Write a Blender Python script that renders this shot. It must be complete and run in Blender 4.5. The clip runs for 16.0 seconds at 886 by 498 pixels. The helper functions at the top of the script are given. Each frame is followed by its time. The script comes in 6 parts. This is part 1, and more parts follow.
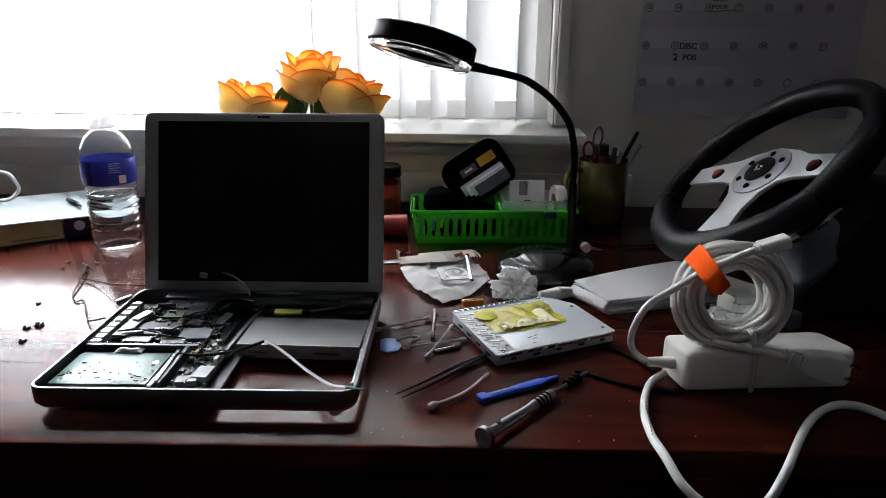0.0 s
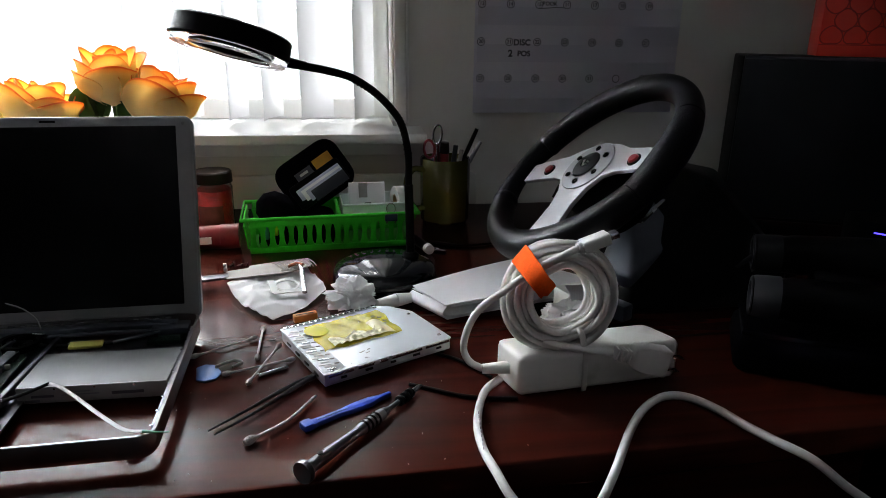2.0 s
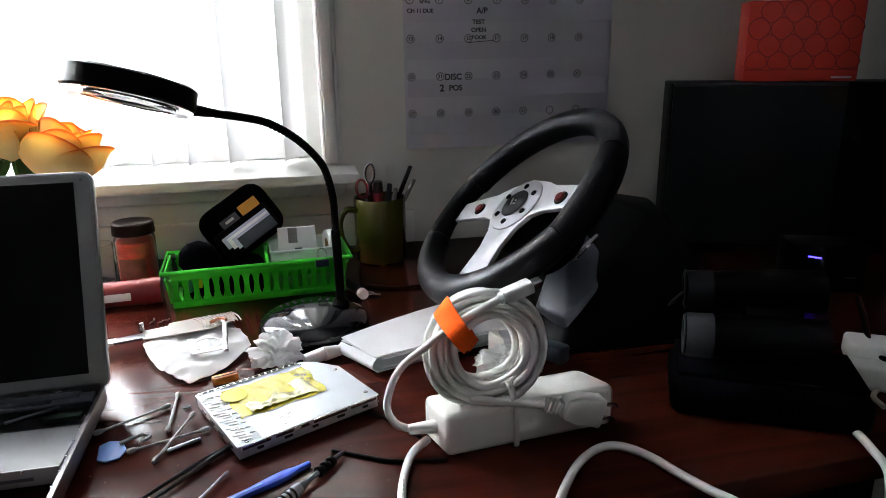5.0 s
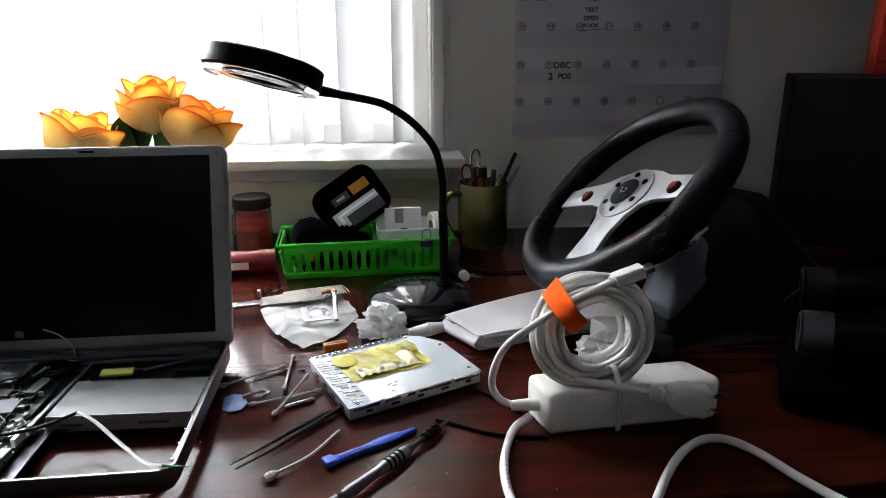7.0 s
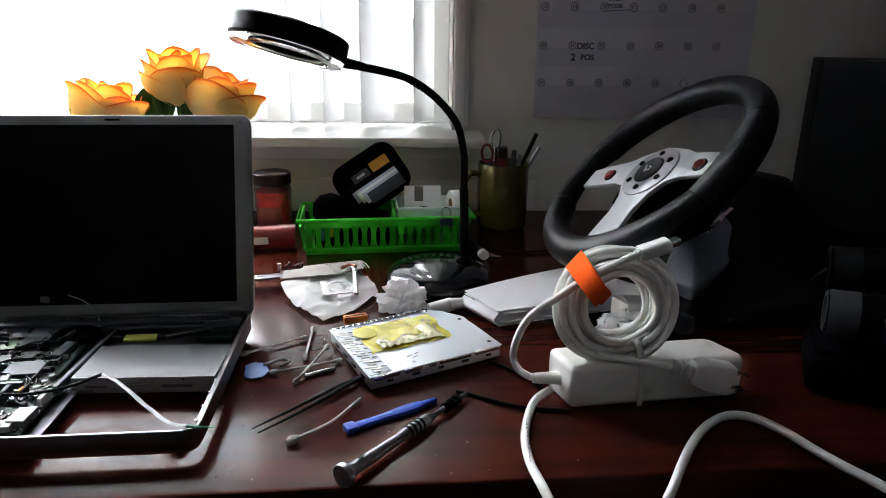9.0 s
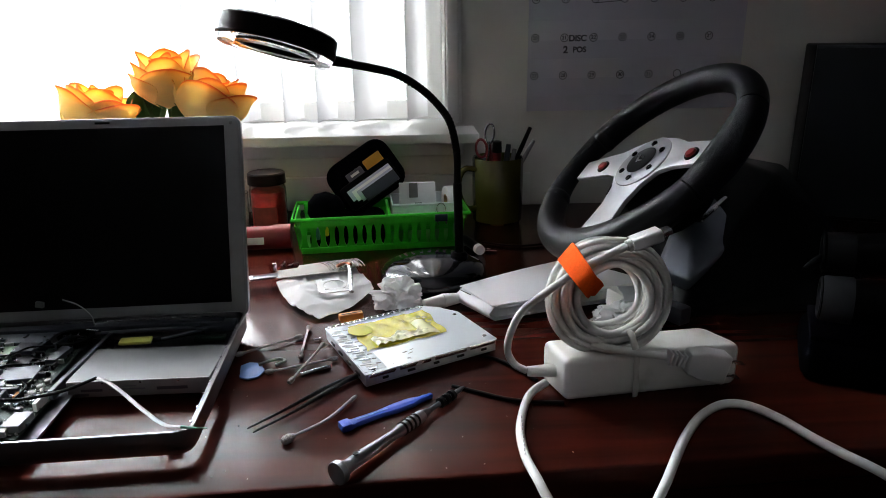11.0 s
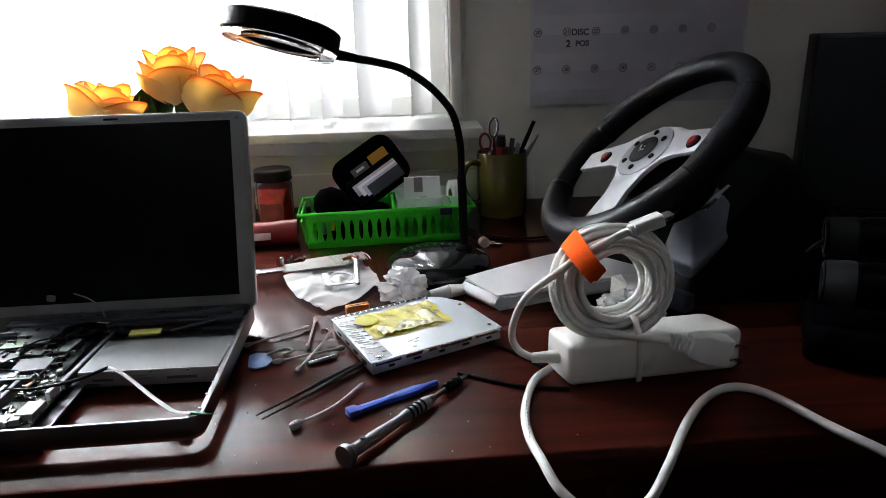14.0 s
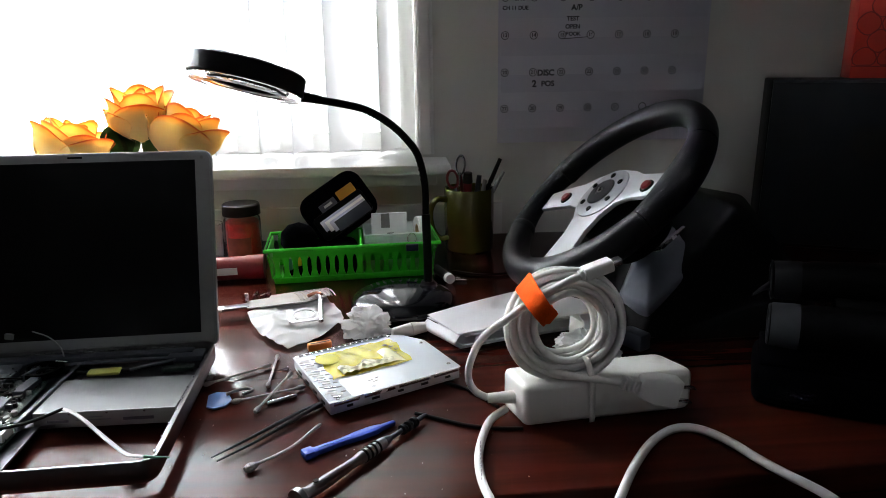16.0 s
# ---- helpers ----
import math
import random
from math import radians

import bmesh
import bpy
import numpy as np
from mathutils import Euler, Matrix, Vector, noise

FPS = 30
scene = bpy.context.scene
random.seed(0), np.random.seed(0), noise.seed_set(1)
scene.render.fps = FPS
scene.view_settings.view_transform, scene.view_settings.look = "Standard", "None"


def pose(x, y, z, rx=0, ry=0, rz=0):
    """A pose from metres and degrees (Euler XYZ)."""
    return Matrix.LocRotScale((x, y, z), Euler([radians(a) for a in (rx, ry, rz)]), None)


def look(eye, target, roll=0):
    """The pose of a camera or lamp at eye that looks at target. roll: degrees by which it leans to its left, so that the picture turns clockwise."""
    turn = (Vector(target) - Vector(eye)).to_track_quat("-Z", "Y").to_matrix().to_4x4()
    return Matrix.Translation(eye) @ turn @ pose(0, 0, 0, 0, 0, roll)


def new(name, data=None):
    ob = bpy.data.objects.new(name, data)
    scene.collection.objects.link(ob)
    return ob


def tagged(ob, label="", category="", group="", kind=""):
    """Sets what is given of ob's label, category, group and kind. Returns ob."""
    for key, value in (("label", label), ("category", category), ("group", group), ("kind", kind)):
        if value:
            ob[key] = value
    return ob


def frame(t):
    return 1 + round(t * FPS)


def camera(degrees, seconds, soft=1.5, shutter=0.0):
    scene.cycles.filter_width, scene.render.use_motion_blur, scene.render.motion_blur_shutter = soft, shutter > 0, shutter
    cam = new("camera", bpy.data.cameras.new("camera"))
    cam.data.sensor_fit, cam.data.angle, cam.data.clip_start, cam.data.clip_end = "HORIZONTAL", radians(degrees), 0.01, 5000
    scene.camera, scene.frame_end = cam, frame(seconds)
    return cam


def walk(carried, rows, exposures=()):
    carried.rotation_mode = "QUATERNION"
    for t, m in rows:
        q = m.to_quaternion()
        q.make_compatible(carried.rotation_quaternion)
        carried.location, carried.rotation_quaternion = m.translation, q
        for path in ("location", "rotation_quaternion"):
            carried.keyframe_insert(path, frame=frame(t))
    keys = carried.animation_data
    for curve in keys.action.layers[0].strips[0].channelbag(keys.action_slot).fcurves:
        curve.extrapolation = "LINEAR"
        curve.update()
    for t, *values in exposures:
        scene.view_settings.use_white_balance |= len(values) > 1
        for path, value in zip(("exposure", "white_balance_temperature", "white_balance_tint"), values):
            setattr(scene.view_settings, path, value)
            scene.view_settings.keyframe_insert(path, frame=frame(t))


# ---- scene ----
cam = camera(66.5, 16.0, soft=0.9)
PATH = [
    (0, (0.05, -0.03, 0.32), (-0.06, 1.865, -0.31), 0.3),
    (0.5, (0.059, -0.022, 0.318), (0.031, 1.875, -0.315), 0.6),
    (1, (0.072, -0.008, 0.317), (0.144, 1.889, -0.313), 0.6),
    (1.5, (0.084, 0.006, 0.316), (0.243, 1.893, -0.327), 0.4),
    (2, (0.096, 0.014, 0.317), (0.364, 1.892, -0.317), 0.8),
    (2.5, (0.114, 0.024, 0.317), (0.494, 1.882, -0.32), 1.3),
    (3, (0.132, 0.041, 0.312), (0.635, 1.872, -0.315), 0.7),
    (3.2, (0.143, 0.046, 0.313), (0.699, 1.857, -0.326), 0.8),
    (5.3, (0.138, 0.044, 0.338), (0.508, 1.93, -0.213), -1.1),
    (5.5, (0.141, 0.037, 0.343), (0.505, 1.926, -0.205), -1.2),
    (6, (0.146, 0.022, 0.336), (0.447, 1.923, -0.208), -1.2),
    (6.5, (0.138, 0.022, 0.327), (0.363, 1.924, -0.25), -1.1),
    (7, (0.116, 0.03, 0.323), (0.243, 1.94, -0.259), -0.2),
    (7.5, (0.115, 0.033, 0.319), (0.232, 1.944, -0.258), 0.1),
    (8, (0.112, 0.032, 0.315), (0.229, 1.938, -0.281), 0.2),
    (8.5, (0.107, 0.03, 0.309), (0.204, 1.935, -0.295), 0.5),
    (9, (0.106, 0.027, 0.307), (0.196, 1.929, -0.304), 0.6),
    (11.5, (0.116, 0.027, 0.304), (0.19, 1.925, -0.321), -1.3),
    (12, (0.106, 0.027, 0.299), (0.153, 1.92, -0.344), -1.2),
    (12.5, (0.112, 0.027, 0.293), (0.161, 1.922, -0.344), -1.5),
    (13, (0.109, 0.033, 0.285), (0.159, 1.914, -0.394), -1.4),
    (13.5, (0.115, 0.029, 0.286), (0.176, 1.909, -0.394), -1.0),
    (14, (0.117, 0.017, 0.297), (0.18, 1.919, -0.32), -1.7),
    (14.5, (0.116, 0.018, 0.297), (0.18, 1.921, -0.316), -1.2),
    (15, (0.117, 0.017, 0.298), (0.184, 1.921, -0.31), -1.1),
    (15.5, (0.118, 0.015, 0.3), (0.19, 1.925, -0.289), -0.1),
    (16, (0.135, 0.008, 0.314), (0.265, 1.928, -0.23), -0.8),
]
EXPOSURES = [(0, -0.34), (1, -0.46), (2, -0.02), (3, 0.37), (4.2, 0.62), (5.5, 0.76), (6.5, 0.44), (7.5, 0.24), (9, 0.19), (12, 0.14), (13, 0.14), (14, 0.29), (15, 0.29), (16, 0.39)]
walk(cam, [(t, look(eye, target, roll)) for t, eye, target, roll in PATH], EXPOSURES)

# ---------------------------------------------------------------- light
world = bpy.data.worlds.new("sky")
scene.world = world
world.use_nodes = True
wn = world.node_tree
sky = wn.nodes.new("ShaderNodeTexSky")
sky.sky_type = "NISHITA"
sky.sun_disc = False
sky.sun_elevation, sky.sun_rotation = radians(50), radians(20)
wn.links.new(sky.outputs["Color"], wn.nodes["Background"].inputs["Color"])
wn.nodes["Background"].inputs["Strength"].default_value = 0.12

WALL_Y = 1.219
FLOOR_Z = -0.75
day = bpy.data.lights.new("window_daylight", "AREA")
day.shape, day.size, day.size_y, day.energy, day.color = "RECTANGLE", 1.24, 1.15, 164.0, (0.925, 0.96, 1.0)
day_ob = new("window_daylight", day)
day_ob.matrix_world = look((-0.99, 1.46, 0.74), (-0.86, 0.0, 0.50))
sun = bpy.data.lights.new("sun", "SUN")
sun.energy, sun.angle, sun.color = 1.0, radians(10), (1.0, 0.96, 0.9)
sun_ob = new("sun", sun)
sun_ob.matrix_world = look((-1.0, 5.0, 6.0), (0, 0, 0))

# ---------------------------------------------------------------- materials
def mat(name, color, rough=0.5, metal=0.0, vary=0.12, scale=40.0, bump=0.0, bump_scale=200.0, spec=0.5, coat=0.0,
        stain=None, stain_at=(0.5, 0.7), stain_scale=6.0, trans=0.0, ior=1.45, sheen=0.0, emit=0.0, rand=0.0, alpha=1.0, thin=0.0):
    m = bpy.data.materials.new(name)
    m.use_nodes = True
    t = m.node_tree
    p = t.nodes["Principled BSDF"]
    co = t.nodes.new("ShaderNodeTexCoord")
    n1 = t.nodes.new("ShaderNodeTexNoise")
    n1.inputs["Scale"].default_value, n1.inputs["Detail"].default_value = scale, 6.0
    t.links.new(co.outputs["Object"], n1.inputs["Vector"])
    hsv = t.nodes.new("ShaderNodeMixRGB")
    hsv.blend_type = "MULTIPLY"
    hsv.inputs["Color1"].default_value = (*color, 1)
    hsv.inputs["Fac"].default_value = 1.0
    r = t.nodes.new("ShaderNodeMapRange")
    r.inputs["To Min"].default_value, r.inputs["To Max"].default_value = 1 - 1.6 * vary, 1 + 1.6 * vary
    t.links.new(n1.outputs["Fac"], r.inputs["Value"])
    last = r.outputs["Result"]
    if rand:
        oi = t.nodes.new("ShaderNodeObjectInfo")
        rr = t.nodes.new("ShaderNodeMapRange")
        rr.inputs["To Min"].default_value, rr.inputs["To Max"].default_value = 1 - rand, 1 + rand
        t.links.new(oi.outputs["Random"], rr.inputs["Value"])
        mu = t.nodes.new("ShaderNodeMath")
        mu.operation = "MULTIPLY"
        t.links.new(last, mu.inputs[0])
        t.links.new(rr.outputs["Result"], mu.inputs[1])
        last = mu.outputs[0]
    t.links.new(last, hsv.inputs["Color2"])
    out = hsv.outputs["Color"]
    if stain:
        n2 = t.nodes.new("ShaderNodeTexNoise")
        n2.inputs["Scale"].default_value, n2.inputs["Detail"].default_value = stain_scale, 8.0
        t.links.new(co.outputs["Object"], n2.inputs["Vector"])
        r2 = t.nodes.new("ShaderNodeMapRange")
        r2.inputs["From Min"].default_value, r2.inputs["From Max"].default_value = stain_at
        t.links.new(n2.outputs["Fac"], r2.inputs["Value"])
        mx = t.nodes.new("ShaderNodeMixRGB")
        mx.inputs["Color2"].default_value = (*stain, 1)
        t.links.new(r2.outputs["Result"], mx.inputs["Fac"])
        t.links.new(out, mx.inputs["Color1"])
        out = mx.outputs["Color"]
    t.links.new(out, p.inputs["Base Color"])
    p.inputs["Metallic"].default_value = metal
    p.inputs["Specular IOR Level"].default_value = spec
    p.inputs["Coat Weight"].default_value = coat
    p.inputs["Coat Roughness"].default_value = 0.08
    p.inputs["Transmission Weight"].default_value = trans
    p.inputs["IOR"].default_value = ior
    p.inputs["Alpha"].default_value = alpha
    if sheen:
        p.inputs["Sheen Weight"].default_value = sheen
    if emit:
        p.inputs["Emission Color"].default_value = (*color, 1)
        p.inputs["Emission Strength"].default_value = emit
    r3 = t.nodes.new("ShaderNodeMapRange")
    r3.inputs["To Min"].default_value, r3.inputs["To Max"].default_value = max(0.0, rough - 0.08), min(1.0, rough + 0.08)
    t.links.new(n1.outputs["Fac"], r3.inputs["Value"])
    t.links.new(r3.outputs["Result"], p.inputs["Roughness"])
    if bump:
        n3 = t.nodes.new("ShaderNodeTexNoise")
        n3.inputs["Scale"].default_value, n3.inputs["Detail"].default_value = bump_scale, 4.0
        t.links.new(co.outputs["Object"], n3.inputs["Vector"])
        b = t.nodes.new("ShaderNodeBump")
        b.inputs["Strength"].default_value, b.inputs["Distance"].default_value = bump, 0.002
        t.links.new(n3.outputs["Fac"], b.inputs["Height"])
        t.links.new(b.outputs["Normal"], p.inputs["Normal"])
    if thin:
        tr = t.nodes.new("ShaderNodeBsdfTranslucent")
        t.links.new(out, tr.inputs["Color"])
        ms = t.nodes.new("ShaderNodeMixShader")
        ms.inputs["Fac"].default_value = thin
        t.links.new(p.outputs["BSDF"], ms.inputs[1])
        t.links.new(tr.outputs["BSDF"], ms.inputs[2])
        t.links.new(ms.outputs["Shader"], t.nodes["Material Output"].inputs["Surface"])
    return m


def wood_mat():
    m = bpy.data.materials.new("cherry_veneer")
    m.use_nodes = True
    t = m.node_tree
    p = t.nodes["Principled BSDF"]
    co = t.nodes.new("ShaderNodeTexCoord")
    mp = t.nodes.new("ShaderNodeMapping")
    mp.inputs["Scale"].default_value = (1.2, 18.0, 18.0)
    t.links.new(co.outputs["Object"], mp.inputs["Vector"])
    n = t.nodes.new("ShaderNodeTexNoise")
    n.inputs["Scale"].default_value, n.inputs["Detail"].default_value, n.inputs["Distortion"].default_value = 3.0, 10.0, 0.6
    t.links.new(mp.outputs["Vector"], n.inputs["Vector"])
    cr = t.nodes.new("ShaderNodeValToRGB")
    cr.color_ramp.elements[0].position, cr.color_ramp.elements[0].color = 0.25, (0.018, 0.0030, 0.0020, 1)
    cr.color_ramp.elements[1].position, cr.color_ramp.elements[1].color = 0.80, (0.050, 0.0086, 0.0052, 1)
    t.links.new(n.outputs["Fac"], cr.inputs["Fac"])
    t.links.new(cr.outputs["Color"], p.inputs["Base Color"])
    sm = t.nodes.new("ShaderNodeTexNoise")
    sm.inputs["Scale"].default_value, sm.inputs["Detail"].default_value = 9.0, 8.0
    t.links.new(co.outputs["Object"], sm.inputs["Vector"])
    rr = t.nodes.new("ShaderNodeMapRange")
    rr.inputs["To Min"].default_value, rr.inputs["To Max"].default_value = 0.13, 0.23
    t.links.new(sm.outputs["Fac"], rr.inputs["Value"])
    t.links.new(rr.outputs["Result"], p.inputs["Roughness"])
    p.inputs["Specular IOR Level"].default_value = 0.070
    b = t.nodes.new("ShaderNodeBump")
    b.inputs["Strength"].default_value, b.inputs["Distance"].default_value = 0.0, 0.001
    t.links.new(n.outputs["Fac"], b.inputs["Height"])
    t.links.new(b.outputs["Normal"], p.inputs["Normal"])
    return m


WOOD = wood_mat()
WALLP = mat("wall_paint", (0.70, 0.69, 0.65), 0.75, vary=0.03, scale=6, bump=0.15, bump_scale=260)
TRIM = mat("white_trim_paint", (0.78, 0.78, 0.76), 0.4, vary=0.03, scale=10, bump=0.05, stain=(0.6, 0.59, 0.55), stain_at=(0.6, 0.9))
# CARPET, CEIL and FARWALL are coloured extra dark to cut the room's bounced light
CARPET = mat("carpet", (0.035, 0.03, 0.028), 0.95, vary=0.3, scale=120, bump=0.6)
CEIL = mat("bounce_cut_ceiling_paint", (0.22, 0.22, 0.22), 0.9, vary=0.03)
VANE = mat("blind_vane_vinyl", (0.8, 0.8, 0.8), 0.5, vary=0.02, thin=0.38)
FARWALL = mat("bounce_cut_wall_paint", (0.05, 0.049, 0.049), 0.9, vary=0.05, scale=3)
ALU = mat("bead_blasted_aluminium", (0.27, 0.27, 0.28), 0.40, 0.85, vary=0.05, scale=300, bump=0.05, bump_scale=900)
ALUB = mat("bright_aluminium", (0.72, 0.73, 0.75), 0.25, 0.95, vary=0.08, scale=60)
BEZEL = mat("bezel_aluminium_paint", (0.23, 0.23, 0.23), 0.45, 0.4, vary=0.04, scale=200)
SCREEN = mat("lcd_glass_black", (0.002, 0.002, 0.0022), 0.45, vary=0.0, spec=0.09)
PCB = mat("circuit_board_green", (0.018, 0.075, 0.045), 0.35, vary=0.35, scale=350, bump=0.3, bump_scale=700, stain=(0.10, 0.18, 0.13), stain_at=(0.55, 0.62), stain_scale=300)
PCBD = mat("circuit_board_dark", (0.006, 0.020, 0.012), 0.4, vary=0.4, scale=300, bump=0.4, bump_scale=800, stain=(0.06, 0.08, 0.05), stain_at=(0.66, 0.69), stain_scale=420, spec=0.2)
HDD = mat("hard_drive_board", (0.03, 0.075, 0.068), 0.42, 0.1, vary=0.25, scale=220, coat=0.0, stain=(0.02, 0.05, 0.04), stain_at=(0.6, 0.64), stain_scale=260)
CHIP = mat("chip_epoxy", (0.007, 0.007, 0.008), 0.45, vary=0.2, scale=200, rand=0.5, spec=0.25)
GREYP = mat("grey_connector_plastic", (0.22, 0.22, 0.21), 0.5, vary=0.12, scale=120, rand=0.4)
WHITEP = mat("white_plastic", (0.75, 0.75, 0.73), 0.35, vary=0.03, scale=30, rand=0.05)
ADAPT = mat("adapter_white_polycarbonate", (0.82, 0.81, 0.77), 0.32, vary=0.04, scale=18, stain=(0.55, 0.52, 0.46), stain_at=(0.62, 0.85), stain_scale=24)
CABLEW = mat("white_cable_rubber", (0.78, 0.78, 0.75), 0.45, vary=0.05, scale=60, stain=(0.5, 0.48, 0.44), stain_at=(0.6, 0.8), stain_scale=40)
CABLEG = mat("grey_beige_cable", (0.42, 0.36, 0.31), 0.5, vary=0.08, scale=60)
BLACKP = mat("black_plastic", (0.0020, 0.0020, 0.0023), 0.42, vary=0.2, scale=90, bump=0.08, bump_scale=900, spec=0.08)
BLACKG = mat("black_gloss_plastic", (0.006, 0.006, 0.007), 0.12, vary=0.2, scale=20, spec=0.6)
BASEG = mat("lamp_base_smoky_gloss", (0.006, 0.007, 0.009), 0.11, vary=0.15, scale=4, coat=0.15)
LEATH = mat("black_leather", (0.0045, 0.0047, 0.0068), 0.32, vary=0.25, scale=150, bump=0.22, bump_scale=900, spec=0.26)
LEATHP = mat("perforated_leather", (0.0050, 0.0052, 0.0075), 0.45, vary=0.2, scale=150, bump=0.35, bump_scale=1600, spec=0.2)
DGREY = mat("dark_grey_plastic", (0.042, 0.048, 0.062), 0.40, vary=0.1, scale=80, bump=0.12, bump_scale=1500)
RINGG = mat("dull_grey_rubber_ring", (0.014, 0.015, 0.017), 0.55, vary=0.15, scale=90, spec=0.2)
# paler grey for the ring on the lower barrel
RINGL = mat("paler_grey_rubber_ring", (0.05, 0.053, 0.06), 0.5, vary=0.15, scale=90, spec=0.3)
SILVER = mat("silver_painted_spoke", (0.62, 0.63, 0.66), 0.35, 0.35, vary=0.05, scale=60)
SILVERD = mat("dark_silver_hub", (0.34, 0.34, 0.37), 0.4, 0.5, vary=0.06, scale=90)
RED = mat("red_button", (0.20, 0.008, 0.012), 0.3, vary=0.1)
REDP = mat("red_plastic", (0.17, 0.006, 0.010), 0.35, vary=0.12, scale=50)
ORANGE = mat("orange_hook_and_loop", (0.90, 0.10, 0.006), 0.9, vary=0.12, scale=400, bump=0.5, bump_scale=1500, spec=0.15)
GREEN = mat("green_basket_plastic", (0.035, 0.50, 0.02), 0.33, vary=0.08, scale=60)
YTAPE = mat("yellow_polyimide_tape", (0.56, 0.48, 0.02), 0.20, vary=0.35, scale=60, bump=0.5, bump_scale=120, coat=0.3, alpha=0.68)
YPATCH = mat("yellow_insulating_tape", (0.50, 0.49, 0.10), 0.5, vary=0.1)
DRVTOP = mat("drive_steel_top", (0.74, 0.80, 0.84), 0.32, 0.25, vary=0.05, scale=14, stain=(0.25, 0.27, 0.28), stain_at=(0.70, 0.72), stain_scale=70)
STEEL = mat("polished_steel", (0.55, 0.55, 0.57), 0.2, 1.0, vary=0.1, scale=60)
DSTEEL = mat("dark_steel", (0.11, 0.11, 0.125), 0.32, 0.9, vary=0.15, scale=90)
BLUE = mat("blue_plastic_tool", (0.012, 0.045, 0.32), 0.38, vary=0.1, scale=80)
BLUEL = mat("pale_blue_plastic", (0.05, 0.14, 0.38), 0.35, vary=0.08)
COTTON = mat("used_cotton", (0.38, 0.35, 0.33), 0.95, vary=0.3, scale=300, bump=0.7, bump_scale=500)
STICK = mat("swab_stick_paper", (0.50, 0.46, 0.45), 0.7, vary=0.08, scale=120)
TISSUE = mat("tissue_paper", (0.86, 0.86, 0.86), 0.95, vary=0.03, scale=50, bump=0.35, bump_scale=160, thin=0.45)
PAPER = mat("white_paper", (0.91, 0.91, 0.93), 0.7, vary=0.03, scale=10, bump=0.05, thin=0.18)
FOLDER = mat("pale_blue_folder", (0.24, 0.28, 0.30), 0.6, vary=0.05, scale=12)
PAGES = mat("page_block", (0.50, 0.42, 0.30), 0.9, vary=0.2, scale=30)
BOOKC = mat("book_cover_tan", (0.42, 0.30, 0.14), 0.5, vary=0.15, scale=20)
BOOKD = mat("book_cover_dark_purple", (0.03, 0.015, 0.05), 0.4, vary=0.2, scale=20)
OBLOCK = mat("orange_brown_connector", (0.42, 0.12, 0.008), 0.35, vary=0.12)
MUG = mat("olive_glaze", (0.085, 0.078, 0.014), 0.18, vary=0.1, scale=14, coat=0.6)
BOARD = mat("whiteboard_film", (0.58, 0.57, 0.64), 0.32, vary=0.03, scale=6, stain=(0.68, 0.67, 0.72), stain_at=(0.55, 0.8), stain_scale=3)
BOARDC = mat("whiteboard_cell_tint", (0.545, 0.535, 0.61), 0.35, vary=0.03, scale=6)
INK = mat("marker_ink", (0.05, 0.045, 0.06), 0.6, vary=0.3, scale=90)
INKP = mat("printed_grey", (0.13, 0.125, 0.15), 0.6, vary=0.2, scale=90)
TBOX = mat("red_tissue_box_card", (0.55, 0.035, 0.022), 0.5, vary=0.06, scale=30)
TBOXD = mat("dark_red_print", (0.25, 0.012, 0.012), 0.5, vary=0.06, scale=30)
CLEAR = mat("clear_pet", (0.97, 0.98, 0.98), 0.03, vary=0.0, trans=1.0, ior=1.35)
WATER = mat("water", (0.96, 0.98, 0.98), 0.0, vary=0.0, trans=1.0, ior=1.33)
GLASSJ = mat("jar_glass", (0.95, 0.93, 0.92), 0.04, vary=0.0, trans=1.0, ior=1.4)
LENS = mat("magnifier_lens", (0.98, 0.98, 0.98), 0.01, vary=0.0, trans=1.0, ior=1.2)
FROST = mat("frosted_box_plastic", (0.84, 0.88, 0.90), 0.4, vary=0.04, trans=0.35, ior=1.3)
LABELB = mat("blue_bottle_label", (0.025, 0.04, 0.40), 0.35, vary=0.08, scale=60)
LABELD = mat("dark_blue_print", (0.012, 0.015, 0.14), 0.35, vary=0.05)
LABELW = mat("pale_label_print", (0.55, 0.56, 0.70), 0.5, vary=0.05)
CANDY = mat("red_jar_content", (0.80, 0.07, 0.055), 0.4, vary=0.4, scale=90, bump=0.5, bump_scale=150)
LIDB = mat("dark_brown_lid", (0.014, 0.008, 0.007), 0.35, vary=0.1, spec=0.25)
STEM = mat("rose_stem_green", (0.05, 0.11, 0.02), 0.5, vary=0.2, scale=60, thin=0.2)
COPPER = mat("copper_pink", (0.55, 0.22, 0.13), 0.25, 0.7, vary=0.1)
GOLDP = mat("amber_card", (0.60, 0.27, 0.03), 0.5, vary=0.1)
LEDB = mat("blue_led", (0.05, 0.03, 1.0), 0.4, vary=0.0, emit=6.0)
PICT = mat("orange_display_picture", (0.70, 0.16, 0.012), 0.4, vary=0.5, scale=7, emit=0.12, stain=(0.10, 0.03, 0.01), stain_at=(0.45, 0.62), stain_scale=9)
PICTB = mat("blue_white_display_edge", (0.35, 0.45, 0.95), 0.4, vary=0.1, emit=0.25)
NAVY = mat("navy_cloth", (0.0016, 0.0016, 0.003), 0.9, vary=0.3, scale=200, bump=0.3, bump_scale=700, spec=0.03)
HSINK = mat("dull_heat_sink", (0.26, 0.25, 0.23), 0.6, 0.1, vary=0.12, scale=50, spec=0.2)
